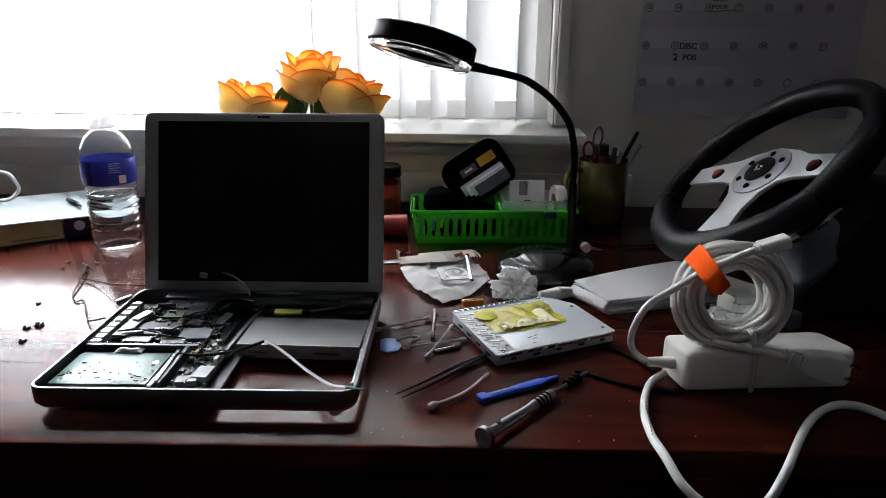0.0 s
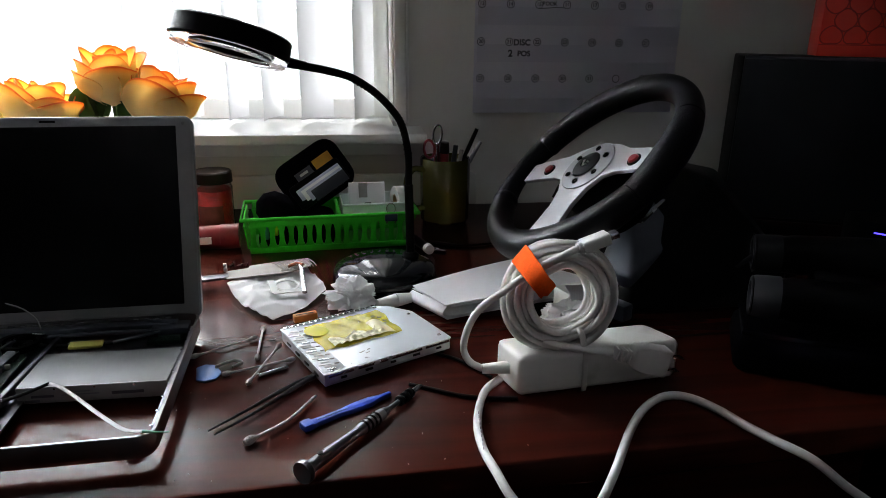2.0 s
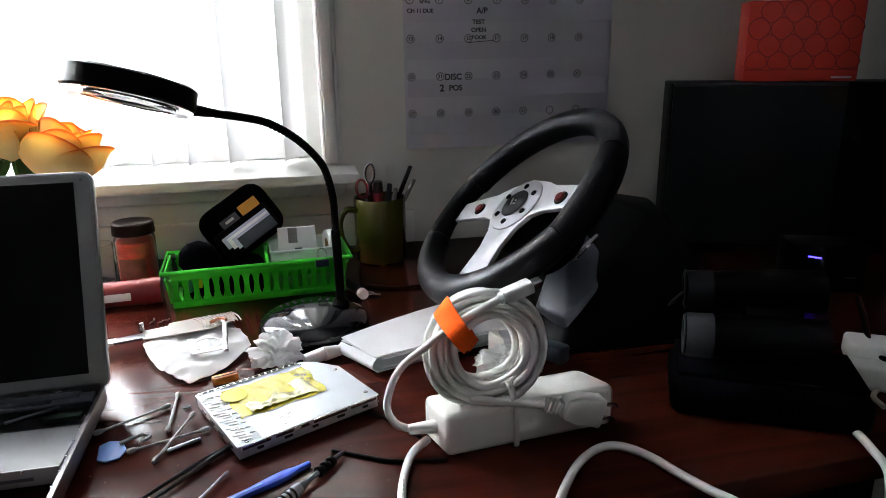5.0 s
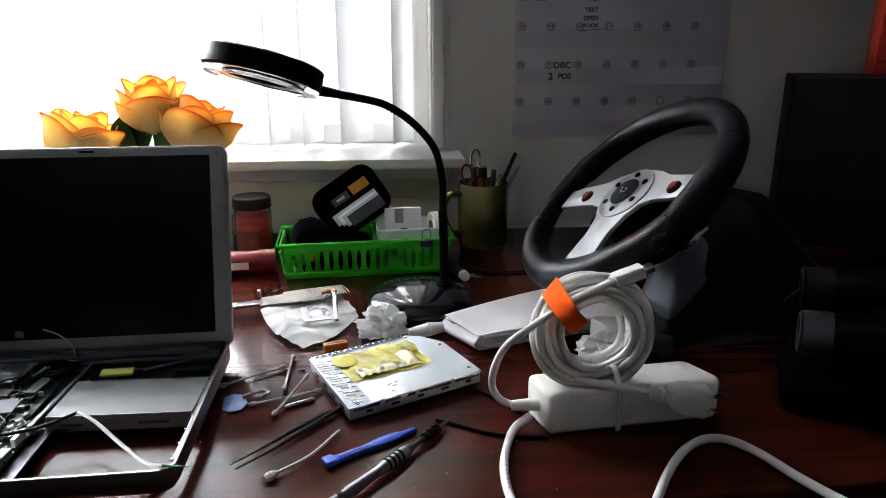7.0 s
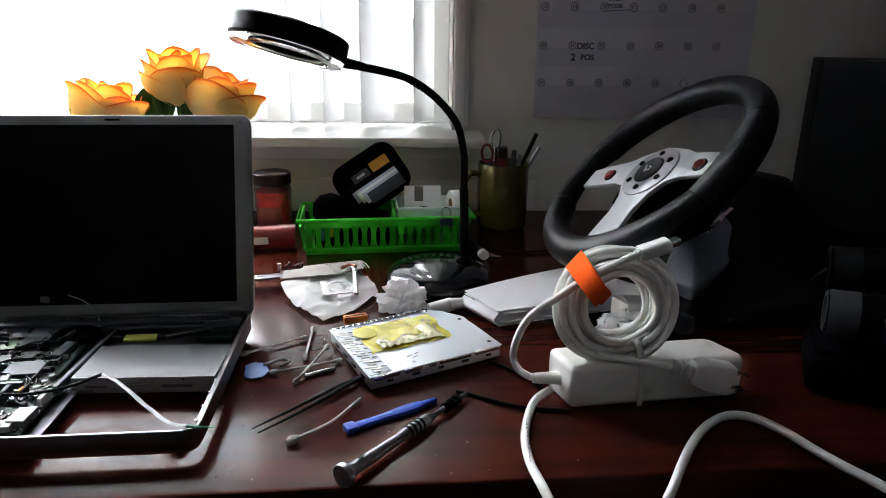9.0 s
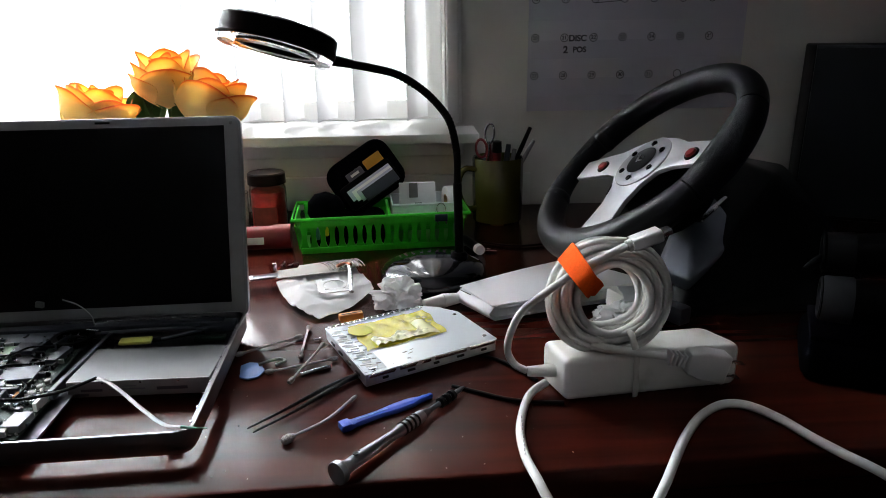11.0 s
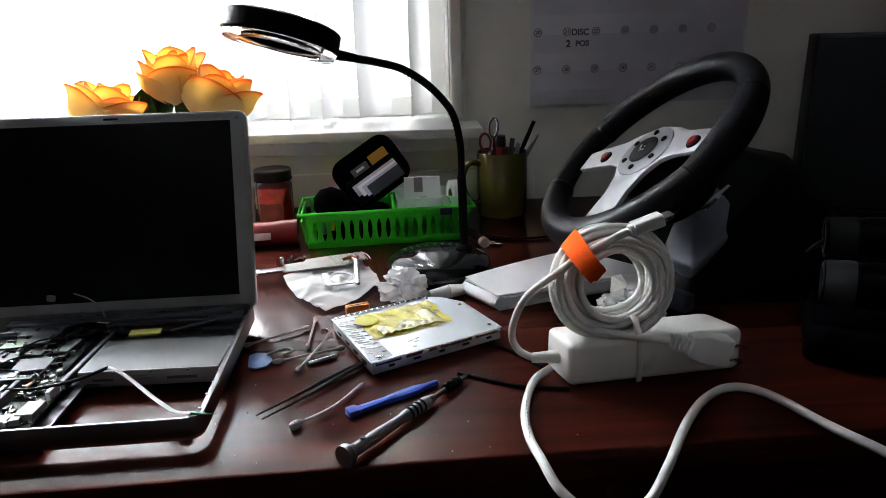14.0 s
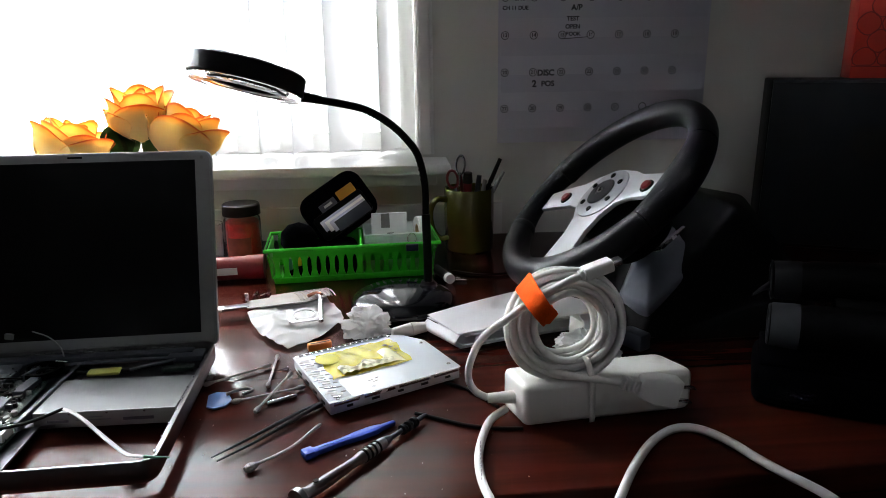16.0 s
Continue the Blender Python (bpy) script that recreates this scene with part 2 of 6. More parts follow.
PANELG = mat("slate_grey_plastic", (0.15, 0.165, 0.20), 0.38, vary=0.08, scale=80, bump=0.12, bump_scale=1500)
YEL = mat("yellow_plastic", (0.75, 0.55, 0.02), 0.4, vary=0.05)


def petal_mat():
    m = bpy.data.materials.new("rose_petal")
    m.use_nodes = True
    t = m.node_tree
    p = t.nodes["Principled BSDF"]
    co = t.nodes.new("ShaderNodeTexCoord")
    sp = t.nodes.new("ShaderNodeSeparateXYZ")
    t.links.new(co.outputs["UV"], sp.inputs["Vector"])
    n = t.nodes.new("ShaderNodeTexNoise")
    n.inputs["Scale"].default_value, n.inputs["Detail"].default_value = 60.0, 5.0
    t.links.new(co.outputs["Object"], n.inputs["Vector"])
    ad = t.nodes.new("ShaderNodeMath")
    ad.operation = "MULTIPLY_ADD"
    ad.inputs[1].default_value = 0.05
    t.links.new(n.outputs["Fac"], ad.inputs[0])
    t.links.new(sp.outputs["Y"], ad.inputs[2])
    cr = t.nodes.new("ShaderNodeValToRGB")
    e = cr.color_ramp.elements
    e[0].position, e[0].color = 0.20, (0.96, 0.85, 0.48, 1)
    e[1].position, e[1].color = 1.0, (0.75, 0.22, 0.05, 1)
    k = e.new(0.84)
    k.color = (0.97, 0.78, 0.32, 1)
    k = e.new(0.955)
    k.color = (0.95, 0.58, 0.14, 1)
    t.links.new(ad.outputs[0], cr.inputs["Fac"])
    t.links.new(cr.outputs["Color"], p.inputs["Base Color"])
    p.inputs["Roughness"].default_value = 0.55
    tr = t.nodes.new("ShaderNodeBsdfTranslucent")
    t.links.new(cr.outputs["Color"], tr.inputs["Color"])
    ms = t.nodes.new("ShaderNodeMixShader")
    ms.inputs["Fac"].default_value = 0.52
    t.links.new(p.outputs["BSDF"], ms.inputs[1])
    t.links.new(tr.outputs["BSDF"], ms.inputs[2])
    t.links.new(ms.outputs["Shader"], t.nodes["Material Output"].inputs["Surface"])
    return m


PETAL = petal_mat()

# ---------------------------------------------------------------- mesh helpers
def thing(name, label, category, m=None, group=""):
    ob = new(name)
    ob.empty_display_size = 0.02
    if m is not None:
        ob.matrix_basis = m
    return tagged(ob, label, category, group)


def part(name, bm, material, parent=None, label="", m=None, smooth=True):
    me = bpy.data.meshes.new(name)
    bm.normal_update()
    bm.to_mesh(me)
    bm.free()
    me.materials.append(material)
    if smooth:
        me.shade_smooth()
        me.set_sharp_from_angle(angle=radians(38))
    ob = new(name, me)
    if m is not None:
        ob.matrix_basis = m
    if parent:
        ob.parent = parent
    return tagged(ob, label)


def solo(name, bm, material, label, category, m=None, group="", kind="", smooth=True):
    ob = part(name, bm, material, None, label, m, smooth)
    return tagged(ob, "", category, group, kind)


def box(sx, sy, sz, at=(0, 0, 0), bevel=0.0, seg=2, m=None):
    bm = bmesh.new()
    bmesh.ops.create_cube(bm, size=1.0)
    bmesh.ops.scale(bm, vec=(sx, sy, sz), verts=bm.verts)
    if bevel:
        bmesh.ops.bevel(bm, geom=bm.edges[:], offset=bevel, segments=seg, profile=0.5, affect="EDGES")
    bmesh.ops.translate(bm, vec=at, verts=bm.verts)
    if m is not None:
        bmesh.ops.transform(bm, matrix=m, verts=bm.verts)
    return bm


def join(*bms):
    out = bms[0]
    for b in bms[1:]:
        me = bpy.data.meshes.new("tmp")
        b.to_mesh(me)
        out.from_mesh(me)
        b.free()
        bpy.data.meshes.remove(me)
    return out


def lathe(profile, seg=40, at=(0, 0, 0), m=None):
    """Profile of (radius, height) turned about z."""
    bm = bmesh.new()
    rings = []
    for r, z in profile:
        if r < 1e-5:
            rings.append([bm.verts.new((0, 0, z))])
        else:
            rings.append([bm.verts.new((r * math.cos(2 * math.pi * k / seg), r * math.sin(2 * math.pi * k / seg), z)) for k in range(seg)])
    for a, b in zip(rings, rings[1:]):
        for k in range(seg):
            j = (k + 1) % seg
            if len(a) == 1 and len(b) > 1:
                bm.faces.new((a[0], b[j], b[k]))
            elif len(b) == 1 and len(a) > 1:
                bm.faces.new((a[k], a[j], b[0]))
            elif len(a) > 1:
                bm.faces.new((a[k], a[j], b[j], b[k]))
    bmesh.ops.recalc_face_normals(bm, faces=bm.faces)
    bmesh.ops.translate(bm, vec=at, verts=bm.verts)
    if m is not None:
        bmesh.ops.transform(bm, matrix=m, verts=bm.verts)
    return bm


def rod(a, b, r, r2=None, seg=14):
    """A capped rod from a to b."""
    a, b = Vector(a), Vector(b)
    d = b - a
    bm = lathe([(0, 0), (r * 0.9, 0), (r, d.length * 0.01), (r2 or r, d.length * 0.99), ((r2 or r) * 0.9, d.length), (0, d.length)], seg)
    bmesh.ops.transform(bm, matrix=Matrix.Translation(a) @ d.to_track_quat("Z", "Y").to_matrix().to_4x4(), verts=bm.verts)
    return bm


def spline(pts, n=10, closed=False):
    """Catmull-Rom through the points."""
    p = [Vector(q) for q in pts]
    out = []
    count = len(p) if closed else len(p) - 1
    for i in range(count):
        if closed:
            a, b, c, d = p[i - 1], p[i], p[(i + 1) % len(p)], p[(i + 2) % len(p)]
        else:
            b, c = p[i], p[i + 1]
            a = p[i - 1] if i else 2 * b - c
            d = p[i + 2] if i + 2 < len(p) else 2 * c - b
        for k in range(n):
            s = k / n
            out.append(0.5 * (2 * b + (c - a) * s + (2 * a - 5 * b + 4 * c - d) * s * s + (3 * b - a - 3 * c + d) * s ** 3))
    if not closed:
        out.append(p[-1])
    return out


def tube(pts, r, n=8, seg=10, closed=False, radii=None, flat=1.0):
    """A round (or flattened) cord along a smooth line."""
    line = spline(pts, n, closed)
    bm = bmesh.new()
    rings = []
    up = Vector((0, 0, 1))
    for i, q in enumerate(line):
        if closed:
            d = line[(i + 1) % len(line)] - line[i - 1]
        else:
            d = line[min(i + 1, len(line) - 1)] - line[max(i - 1, 0)]
        d.normalize()
        side = d.cross(up)
        if side.length < 1e-3:
            side = d.cross(Vector((0, 1, 0)))
        side.normalize()
        nrm = side.cross(d)
        rr = r if radii is None else radii(i / (len(line) - 1))
        rings.append([bm.verts.new(q + side * (rr * math.cos(2 * math.pi * k / seg)) + nrm * (flat * rr * math.sin(2 * math.pi * k / seg))) for k in range(seg)])
        up = nrm
    total = len(rings) if closed else len(rings) - 1
    for i in range(total):
        a, b = rings[i], rings[(i + 1) % len(rings)]
        for k in range(seg):
            j = (k + 1) % seg
            bm.faces.new((a[k], b[k], b[j], a[j]))
    if not closed:
        bm.faces.new(rings[0][::-1])
        bm.faces.new(rings[-1])
    bmesh.ops.recalc_face_normals(bm, faces=bm.faces)
    return bm


def prism(poly, z0, z1, bevel=0.0, seg=2):
    bm = bmesh.new()
    lo = [bm.verts.new((x, y, z0)) for x, y in poly]
    hi = [bm.verts.new((x, y, z1)) for x, y in poly]
    bm.faces.new(lo[::-1])
    bm.faces.new(hi)
    for i in range(len(poly)):
        j = (i + 1) % len(poly)
        bm.faces.new((lo[i], lo[j], hi[j], hi[i]))
    bmesh.ops.recalc_face_normals(bm, faces=bm.faces)
    if bevel:
        bmesh.ops.bevel(bm, geom=bm.edges[:], offset=bevel, segments=seg, profile=0.5, affect="EDGES")
    return bm


def rounded(w, h, r, n=5):
    out = []
    for cx, cy, a0 in ((w / 2 - r, h / 2 - r, 0), (-w / 2 + r, h / 2 - r, 90), (-w / 2 + r, -h / 2 + r, 180), (w / 2 - r, -h / 2 + r, 270)):
        for k in range(n + 1):
            a = radians(a0 + 90 * k / n)
            out.append((cx + r * math.cos(a), cy + r * math.sin(a)))
    return out


def sheet(fn, nu, nv, thick=0.0, uv=False):
    """A sheet from fn(u, v) in 0..1, thickened downwards along its normals."""
    bm = bmesh.new()
    lay = bm.loops.layers.uv.new() if uv else None
    g = [[bm.verts.new(fn(i / nu, j / nv)) for j in range(nv + 1)] for i in range(nu + 1)]
    for i in range(nu):
        for j in range(nv):
            f = bm.faces.new((g[i][j], g[i + 1][j], g[i + 1][j + 1], g[i][j + 1]))
            if uv:
                for lp, (a, b) in zip(f.loops, ((i, j), (i + 1, j), (i + 1, j + 1), (i, j + 1))):
                    lp[lay].uv = (a / nu, b / nv)
    if thick:
        bm.normal_update()
        geom = bm.faces[:]
        bmesh.ops.solidify(bm, geom=geom, thickness=thick)
    return bm


def frame_bm(w, h, d, t):
    """A picture-frame shape in x and z, d deep."""
    return join(box(w, d, t, (0, 0, h / 2 - t / 2)), box(w, d, t, (0, 0, -h / 2 + t / 2)),
                box(t, d, h - 2 * t, (-w / 2 + t / 2, 0, 0)), box(t, d, h - 2 * t, (w / 2 - t / 2, 0, 0)))


def words(text, size, material, parent, m, name="lettering"):
    cu = bpy.data.curves.new("text", "FONT")
    cu.body, cu.size, cu.align_x, cu.align_y, cu.extrude, cu.offset = text, size, "CENTER", "CENTER", 0.0002, 0.035 * size
    tmp = bpy.data.objects.new("text", cu)
    me = bpy.data.meshes.new_from_object(tmp)
    bpy.data.objects.remove(tmp)
    me.materials.clear()
    me.materials.append(material)
    ob = new(name, me)
    ob.matrix_basis = m
    ob.parent = parent
    return ob


def basis(o, x, y, z):
    m = Matrix((x, y, z)).transposed().to_4x4()
    m.translation = o
    return m

# ---------------------------------------------------------------- the room
WX0, WX1, WZ0, WZ1 = -1.62, 0.176, 0.145, 1.35
ROOM_X0, ROOM_X1, ROOM_Y0, CEIL_Z = -2.6, 1.95, -3.2, 1.75


def struct(name, bm, material, label, category):
    return solo(name, bm, material, label, category, kind="structure")


struct("floor", box(4.8, 4.8, 0.1, (-0.3, -0.85, FLOOR_Z - 0.05)), CARPET, "dull brown carpet floor below the desk, darkened to cut bounced light", "floor")
struct("ceiling", box(4.8, 4.8, 0.1, (-0.3, -0.85, CEIL_Z + 0.05)), CEIL, "unseen ceiling, darkened to cut bounced light", "ceiling")
wall_h = CEIL_Z - FLOOR_Z
back = join(box(WX0 - ROOM_X0, 0.16, wall_h, ((WX0 + ROOM_X0) / 2, WALL_Y + 0.08, (CEIL_Z + FLOOR_Z) / 2)),
            box(ROOM_X1 - WX1, 0.16, wall_h, ((WX1 + ROOM_X1) / 2, WALL_Y + 0.08, (CEIL_Z + FLOOR_Z) / 2)),
            box(WX1 - WX0, 0.16, WZ0 - 0.02 - FLOOR_Z, ((WX1 + WX0) / 2, WALL_Y + 0.08, (WZ0 - 0.02 + FLOOR_Z) / 2)),
            box(WX1 - WX0, 0.16, CEIL_Z - WZ1, ((WX1 + WX0) / 2, WALL_Y + 0.08, (WZ1 + CEIL_Z) / 2)))
struct("wall_north", back, WALLP, "off-white painted wall with a window opening", "wall")
# unseen walls close the room; their dark colour keeps fill light low
struct("wall_south", box(4.8, 0.1, wall_h, (-0.3, ROOM_Y0 - 0.05, (CEIL_Z + FLOOR_Z) / 2)), FARWALL, "unseen rear wall, darkened to cut bounced light", "wall")
struct("wall_west", box(0.1, 4.8, wall_h, (ROOM_X0 - 0.05, -0.85, (CEIL_Z + FLOOR_Z) / 2)), FARWALL, "unseen side wall, darkened to cut bounced light", "wall")
struct("wall_east", box(0.1, 4.8, wall_h, (ROOM_X1 + 0.05, -0.85, (CEIL_Z + FLOOR_Z) / 2)), FARWALL, "unseen side wall, darkened to cut bounced light", "wall")

win = tagged(thing("window_1", "white framed window with bright daylight behind it", "window"), kind="structure")
wc, wz = (WX0 + WX1) / 2, (WZ0 + WZ1) / 2
part("window_frame", frame_bm(WX1 - WX0 - 0.004, WZ1 - WZ0, 0.05, 0.035).copy(), TRIM, win, m=pose(wc, WALL_Y + 0.125, wz))
part("mullion", box(0.035, 0.04, WZ1 - WZ0 - 0.072, bevel=0.004), TRIM, win, m=pose(wc + 0.45, WALL_Y + 0.125, wz))
for cx, w in (((WX1 - 0.037 + wc + 0.4675) / 2, 0.37), ((WX0 + 0.037 + wc + 0.4325) / 2, 1.24)):
    pane = part("pane", box(w, 0.004, WZ1 - WZ0 - 0.074), mat("window_glass", (1, 1, 1), 0.0, vary=0, trans=1.0, ior=1.05), win, m=pose(cx, WALL_Y + 0.128, wz))
    pane.visible_shadow = False
part("window_sill", box(WX1 - WX0 + 0.10, 0.225, 0.017, ((WX0 + WX1) / 2, 0.0225 + WALL_Y, 0), 0.004), TRIM, win, "white painted window sill", m=pose(0, 0, 0.1345))
part("sill_apron", box(WX1 - WX0 + 0.06, 0.018, 0.030, ((WX0 + WX1) / 2, WALL_Y - 0.010, 0), 0.003), TRIM, win, m=pose(0, 0, 0.110))
part("casing", box(0.020, 0.016, WZ1 - WZ0 - 0.004, bevel=0.003), TRIM, win, "white painted window casing", m=pose(WX1 + 0.0115, WALL_Y - 0.009, wz + 0.003))
part("casing", box(0.006, 0.010, WZ1 - WZ0 - 0.004, bevel=0.002), TRIM, win, m=pose(WX1 + 0.0245, WALL_Y - 0.006, wz + 0.003))

# vertical blinds: the vanes near the casing stand half open
blind = thing("vertical_blind", "white vinyl vertical blind with half-open vanes", "blind")
part("head_rail", box(1.72, 0.04, 0.04, bevel=0.004), TRIM, blind, m=pose(wc, WALL_Y + 0.05, WZ1 - 0.03))
vane_h = WZ1 - 0.055 - (WZ0 + 0.006)


def vane_bm():
    def f(u, v):
        x = (u - 0.5) * 0.085
        return (x, 0.008 * (1 - (2 * u - 1) ** 2), (v - 0.5) * vane_h)
    return sheet(f, 8, 1, 0.0008)


vane_me = None
for k in range(22):
    x = (0.128, 0.044, -0.034, -0.094)[k] if k < 4 else -0.094 - 0.0775 * (k - 3)
    turn = (64, 50, 72, 75)[k] if k < 4 else (77 if k < 7 else 122)
    if vane_me is None:
        ob = part("vane", vane_bm(), VANE, blind)
        vane_me = ob.data
    else:
        ob = new("vane", vane_me)
        ob.parent = blind
    ob.matrix_basis = pose(x, WALL_Y + 0.05 + 0.002 * (k % 2), (WZ1 - 0.055 + WZ0 + 0.006) / 2, 0, 0, turn + (3 * math.sin(k * 2.3) if k > 3 else 0))

# daylight and faint far roofs beyond the glass
BACK = mat("bright_overcast_sky", (0.95, 0.97, 1.0), 1.0, vary=0.01, emit=5.0)
struct("backdrop", box(9.0, 0.05, 5.0, (-1.0, 6.0, 1.2)), BACK, "bright overcast sky beyond the window", "sky")
# the house is paled and glows to imitate daylight falling on it
FARW = mat("far_facade_glow", (0.72, 0.76, 0.78), 0.9, vary=0.04, emit=1.25)
FARD = mat("far_window_glow", (0.66, 0.73, 0.76), 0.6, vary=0.05, emit=1.1)
house = thing("house", "pale far house behind the blind, daylight put in as a glow", "house")
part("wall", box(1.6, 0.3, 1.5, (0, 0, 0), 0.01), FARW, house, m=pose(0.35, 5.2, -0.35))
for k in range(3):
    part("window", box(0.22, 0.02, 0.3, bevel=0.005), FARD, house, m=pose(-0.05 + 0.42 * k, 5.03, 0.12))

# ---------------------------------------------------------------- desk
DESK = [(-1.25, 0.368), (-0.30, 0.4155), (0.617, 0.4580), (0.617, -0.35), (1.45, -0.35), (1.45, 1.212), (-1.25, 1.212)]
desk = thing("desk", "dark cherry veneer corner desk with a glossy top", "desk")
part("tabletop", prism(DESK, -0.028, 0.0, 0.003), WOOD, desk)
part("front_panel", box(1.8, 0.018, 0.16, (-0.33, 0.0, 0.0), 0.002), WOOD, desk, m=pose(0, 0.478, -0.110, 0, 0, 2.65))
part("wing_panel", box(0.018, 0.74, 0.70, bevel=0.002), WOOD, desk, m=pose(0.68, 0.02, -0.380))
part("back_panel", box(2.6, 0.018, 0.70, bevel=0.002), WOOD, desk, m=pose(0.1, 1.19, -0.380))
part("side_panel", box(0.02, 0.72, 0.72, bevel=0.002), WOOD, desk, m=pose(-1.2, 0.80, -0.389))
part("side_panel", box(0.02, 1.4, 0.72, bevel=0.002), WOOD, desk, m=pose(1.42, 0.42, -0.389))
struct("baseboard", box(WX1 - ROOM_X0 + 0.3, 0.012, 0.058, ((WX1 + ROOM_X0) / 2, WALL_Y - 0.007, 0.030), 0.002), TRIM, "white painted board along the wall behind the desk", "trim")

# ---------------------------------------------------------------- laptop
LAP = pose(-0.3305, 0.4515, 0.0035, 0, 0, 2.53)
lap = thing("laptop", "opened silver laptop with its keyboard removed and bare circuit boards", "laptop", LAP)
LW, LD, ZT = 0.279, 0.226, 0.0245


def tray():
    outer, inner = rounded(LW, LD, 0.012), rounded(LW - 0.005, LD - 0.005, 0.0105)
    low = rounded(LW - 0.006, LD - 0.006, 0.012)
    bm = bmesh.new()
    rings = []
    for poly, z in ((low, 0.004), (outer, 0.009), (outer, ZT - 0.0008), ([(x * 0.997, y * 0.997) for x, y in outer], ZT), (inner, ZT), (inner, 0.006)):
        rings.append([bm.verts.new((x + LW / 2, y + LD / 2, z)) for x, y in poly])
    for a, b in zip(rings, rings[1:]):
        for k in range(len(a)):
            j = (k + 1) % len(a)
            bm.faces.new((a[k], a[j], b[j], b[k]))
    bmesh.ops.recalc_face_normals(bm, faces=bm.faces)
    return bm


part("case_rim", tray(), mat("case_aluminium", (0.17, 0.165, 0.165), 0.36, 0.9, vary=0.05, scale=300, bump=0.04, bump_scale=900), lap, "silver aluminium case rim with rounded corners")
part("case_floor", join(box(0.150, LD - 0.012, 0.0025, (0.079, LD / 2, 0.0065)), box(0.118, 0.122, 0.0025, (0.2140, 0.1575, 0.0065))), DSTEEL, lap)
for x, y in ((0.02, 0.02), (0.257, 0.02), (0.02, 0.205), (0.257, 0.205)):
    part("rubber_foot", lathe([(0, -0.0035), (0.005, -0.0035), (0.006, -0.002), (0.006, 0.0052), (0, 0.0052)], 16), BLACKP, lap, m=pose(x, y, 0))
# hard drive bay
part("hard_drive", box(0.101, 0.066, 0.0075, (0, 0, 0), 0.001), DSTEEL, lap, m=pose(0.064, 0.040, 0.0120))
hb = part("hard_drive_board", box(0.096, 0.058, 0.0012, (0, 0, 0), 0.0003), HDD, lap, "shiny blue-green circuit board of the hard drive", m=pose(0.062, 0.037, 0.0168))
rng = random.Random(4)
for k in range(34):
    s = rng.choice(((0.0013, 0.0008), (0.0008, 0.0013), (0.0026, 0.0008), (0.0010, 0.0010), (0.0045, 0.0006)))
    part("component", box(s[0], s[1], 0.0009, bevel=0.0001, seg=1), rng.choice((CHIP, CHIP, GREYP)), hb,
         m=pose(rng.uniform(-0.044, 0.044), rng.uniform(-0.027, 0.012), 0.0010))
part("screw_boss", lathe([(0.0016, 0), (0.0034, 0), (0.0034, 0.0012), (0.0016, 0.0012), (0.0016, 0)], 20), STEEL, hb, m=pose(0.040, 0.010, 0.0006))
part("flex_bag", sheet(lambda u, v: (0.030 * u, 0.010 * v, 0.004 * math.sin(math.pi * u) * math.sin(math.pi * v) + 0.001 * math.sin(9 * u)), 12, 6, 0.0006), mat("grey_film", (0.14, 0.145, 0.145), 0.35, vary=0.2, scale=100), lap, m=pose(0.048, 0.066, 0.0180))
part("bay_rail", box(0.122, 0.0045, 0.0125, bevel=0.0008), DGREY, lap, m=pose(0.073, 0.0795, 0.0150))
part("bay_rail", box(0.0045, 0.072, 0.0125, bevel=0.0008), DGREY, lap, m=pose(0.1235, 0.0405, 0.0150))
part("bay_rail", box(0.0035, 0.190, 0.010, bevel=0.0008), DGREY, lap, m=pose(0.0075, 0.108, 0.0145))
part("bay_strip", box(0.0035, 0.060, 0.0012, bevel=0.0003), ALUB, lap, "bright metal strip", m=pose(0.1195, 0.036, 0.0222, 0, 0, 2))
# main board
mb = part("main_board", prism([(0.012, 0.084), (0.128, 0.084), (0.128, 0.010), (0.166, 0.010), (0.166, 0.086), (0.152, 0.100), (0.152, 0.160), (0.130, 0.196), (0.012, 0.196)], 0.0120, 0.0134), PCBD, lap, "dark green main circuit board full of components")
TOPZ = 0.0134


def comp(name, sx, sy, sz, x, y, material, turn=0, label="", bevel=0.0004):
    return part(name, box(sx, sy, sz, (0, 0, sz / 2), min(bevel, sz * 0.3), 1), material, mb, label, m=pose(x, y, TOPZ, 0, 0, turn))


comp("processor", 0.026, 0.022, 0.0022, 0.072, 0.166, mat("chip_green_substrate", (0.07, 0.12, 0.05), 0.4, vary=0.1), label="green chip carrier")
comp("memory_module", 0.050, 0.030, 0.0030, 0.066, 0.128, CHIP, 3)
comp("graphics_chip", 0.017, 0.017, 0.0024, 0.104, 0.142, CHIP)
comp("card_slot", 0.016, 0.046, 0.0060, 0.036, 0.126, DGREY, -2)
comp("bracket", 0.010, 0.024, 0.0080, 0.040, 0.150, ALU, -18)
comp("shield", 0.020, 0.012, 0.0050, 0.146, 0.018, GREYP, 8)
comp("battery_connector", 0.016, 0.022, 0.0060, 0.158, 0.030, mat("pale_grey_pad", (0.20, 0.21, 0.215), 0.5, vary=0.08), -4, "pale grey connector block")
comp("white_bar", 0.0040, 0.017, 0.0078, 0.163, 0.058, WHITEP, -3, "white plastic strip")
for k in range(4):
    part("capacitor", lathe([(0, 0), (0.0026, 0), (0.0028, 0.0006), (0.0028, 0.0040), (0.0023, 0.0046), (0, 0.0046)], 18), ALUB, mb, "silver round capacitor", m=pose(0.134 + 0.0068 * k, 0.0625, TOPZ))
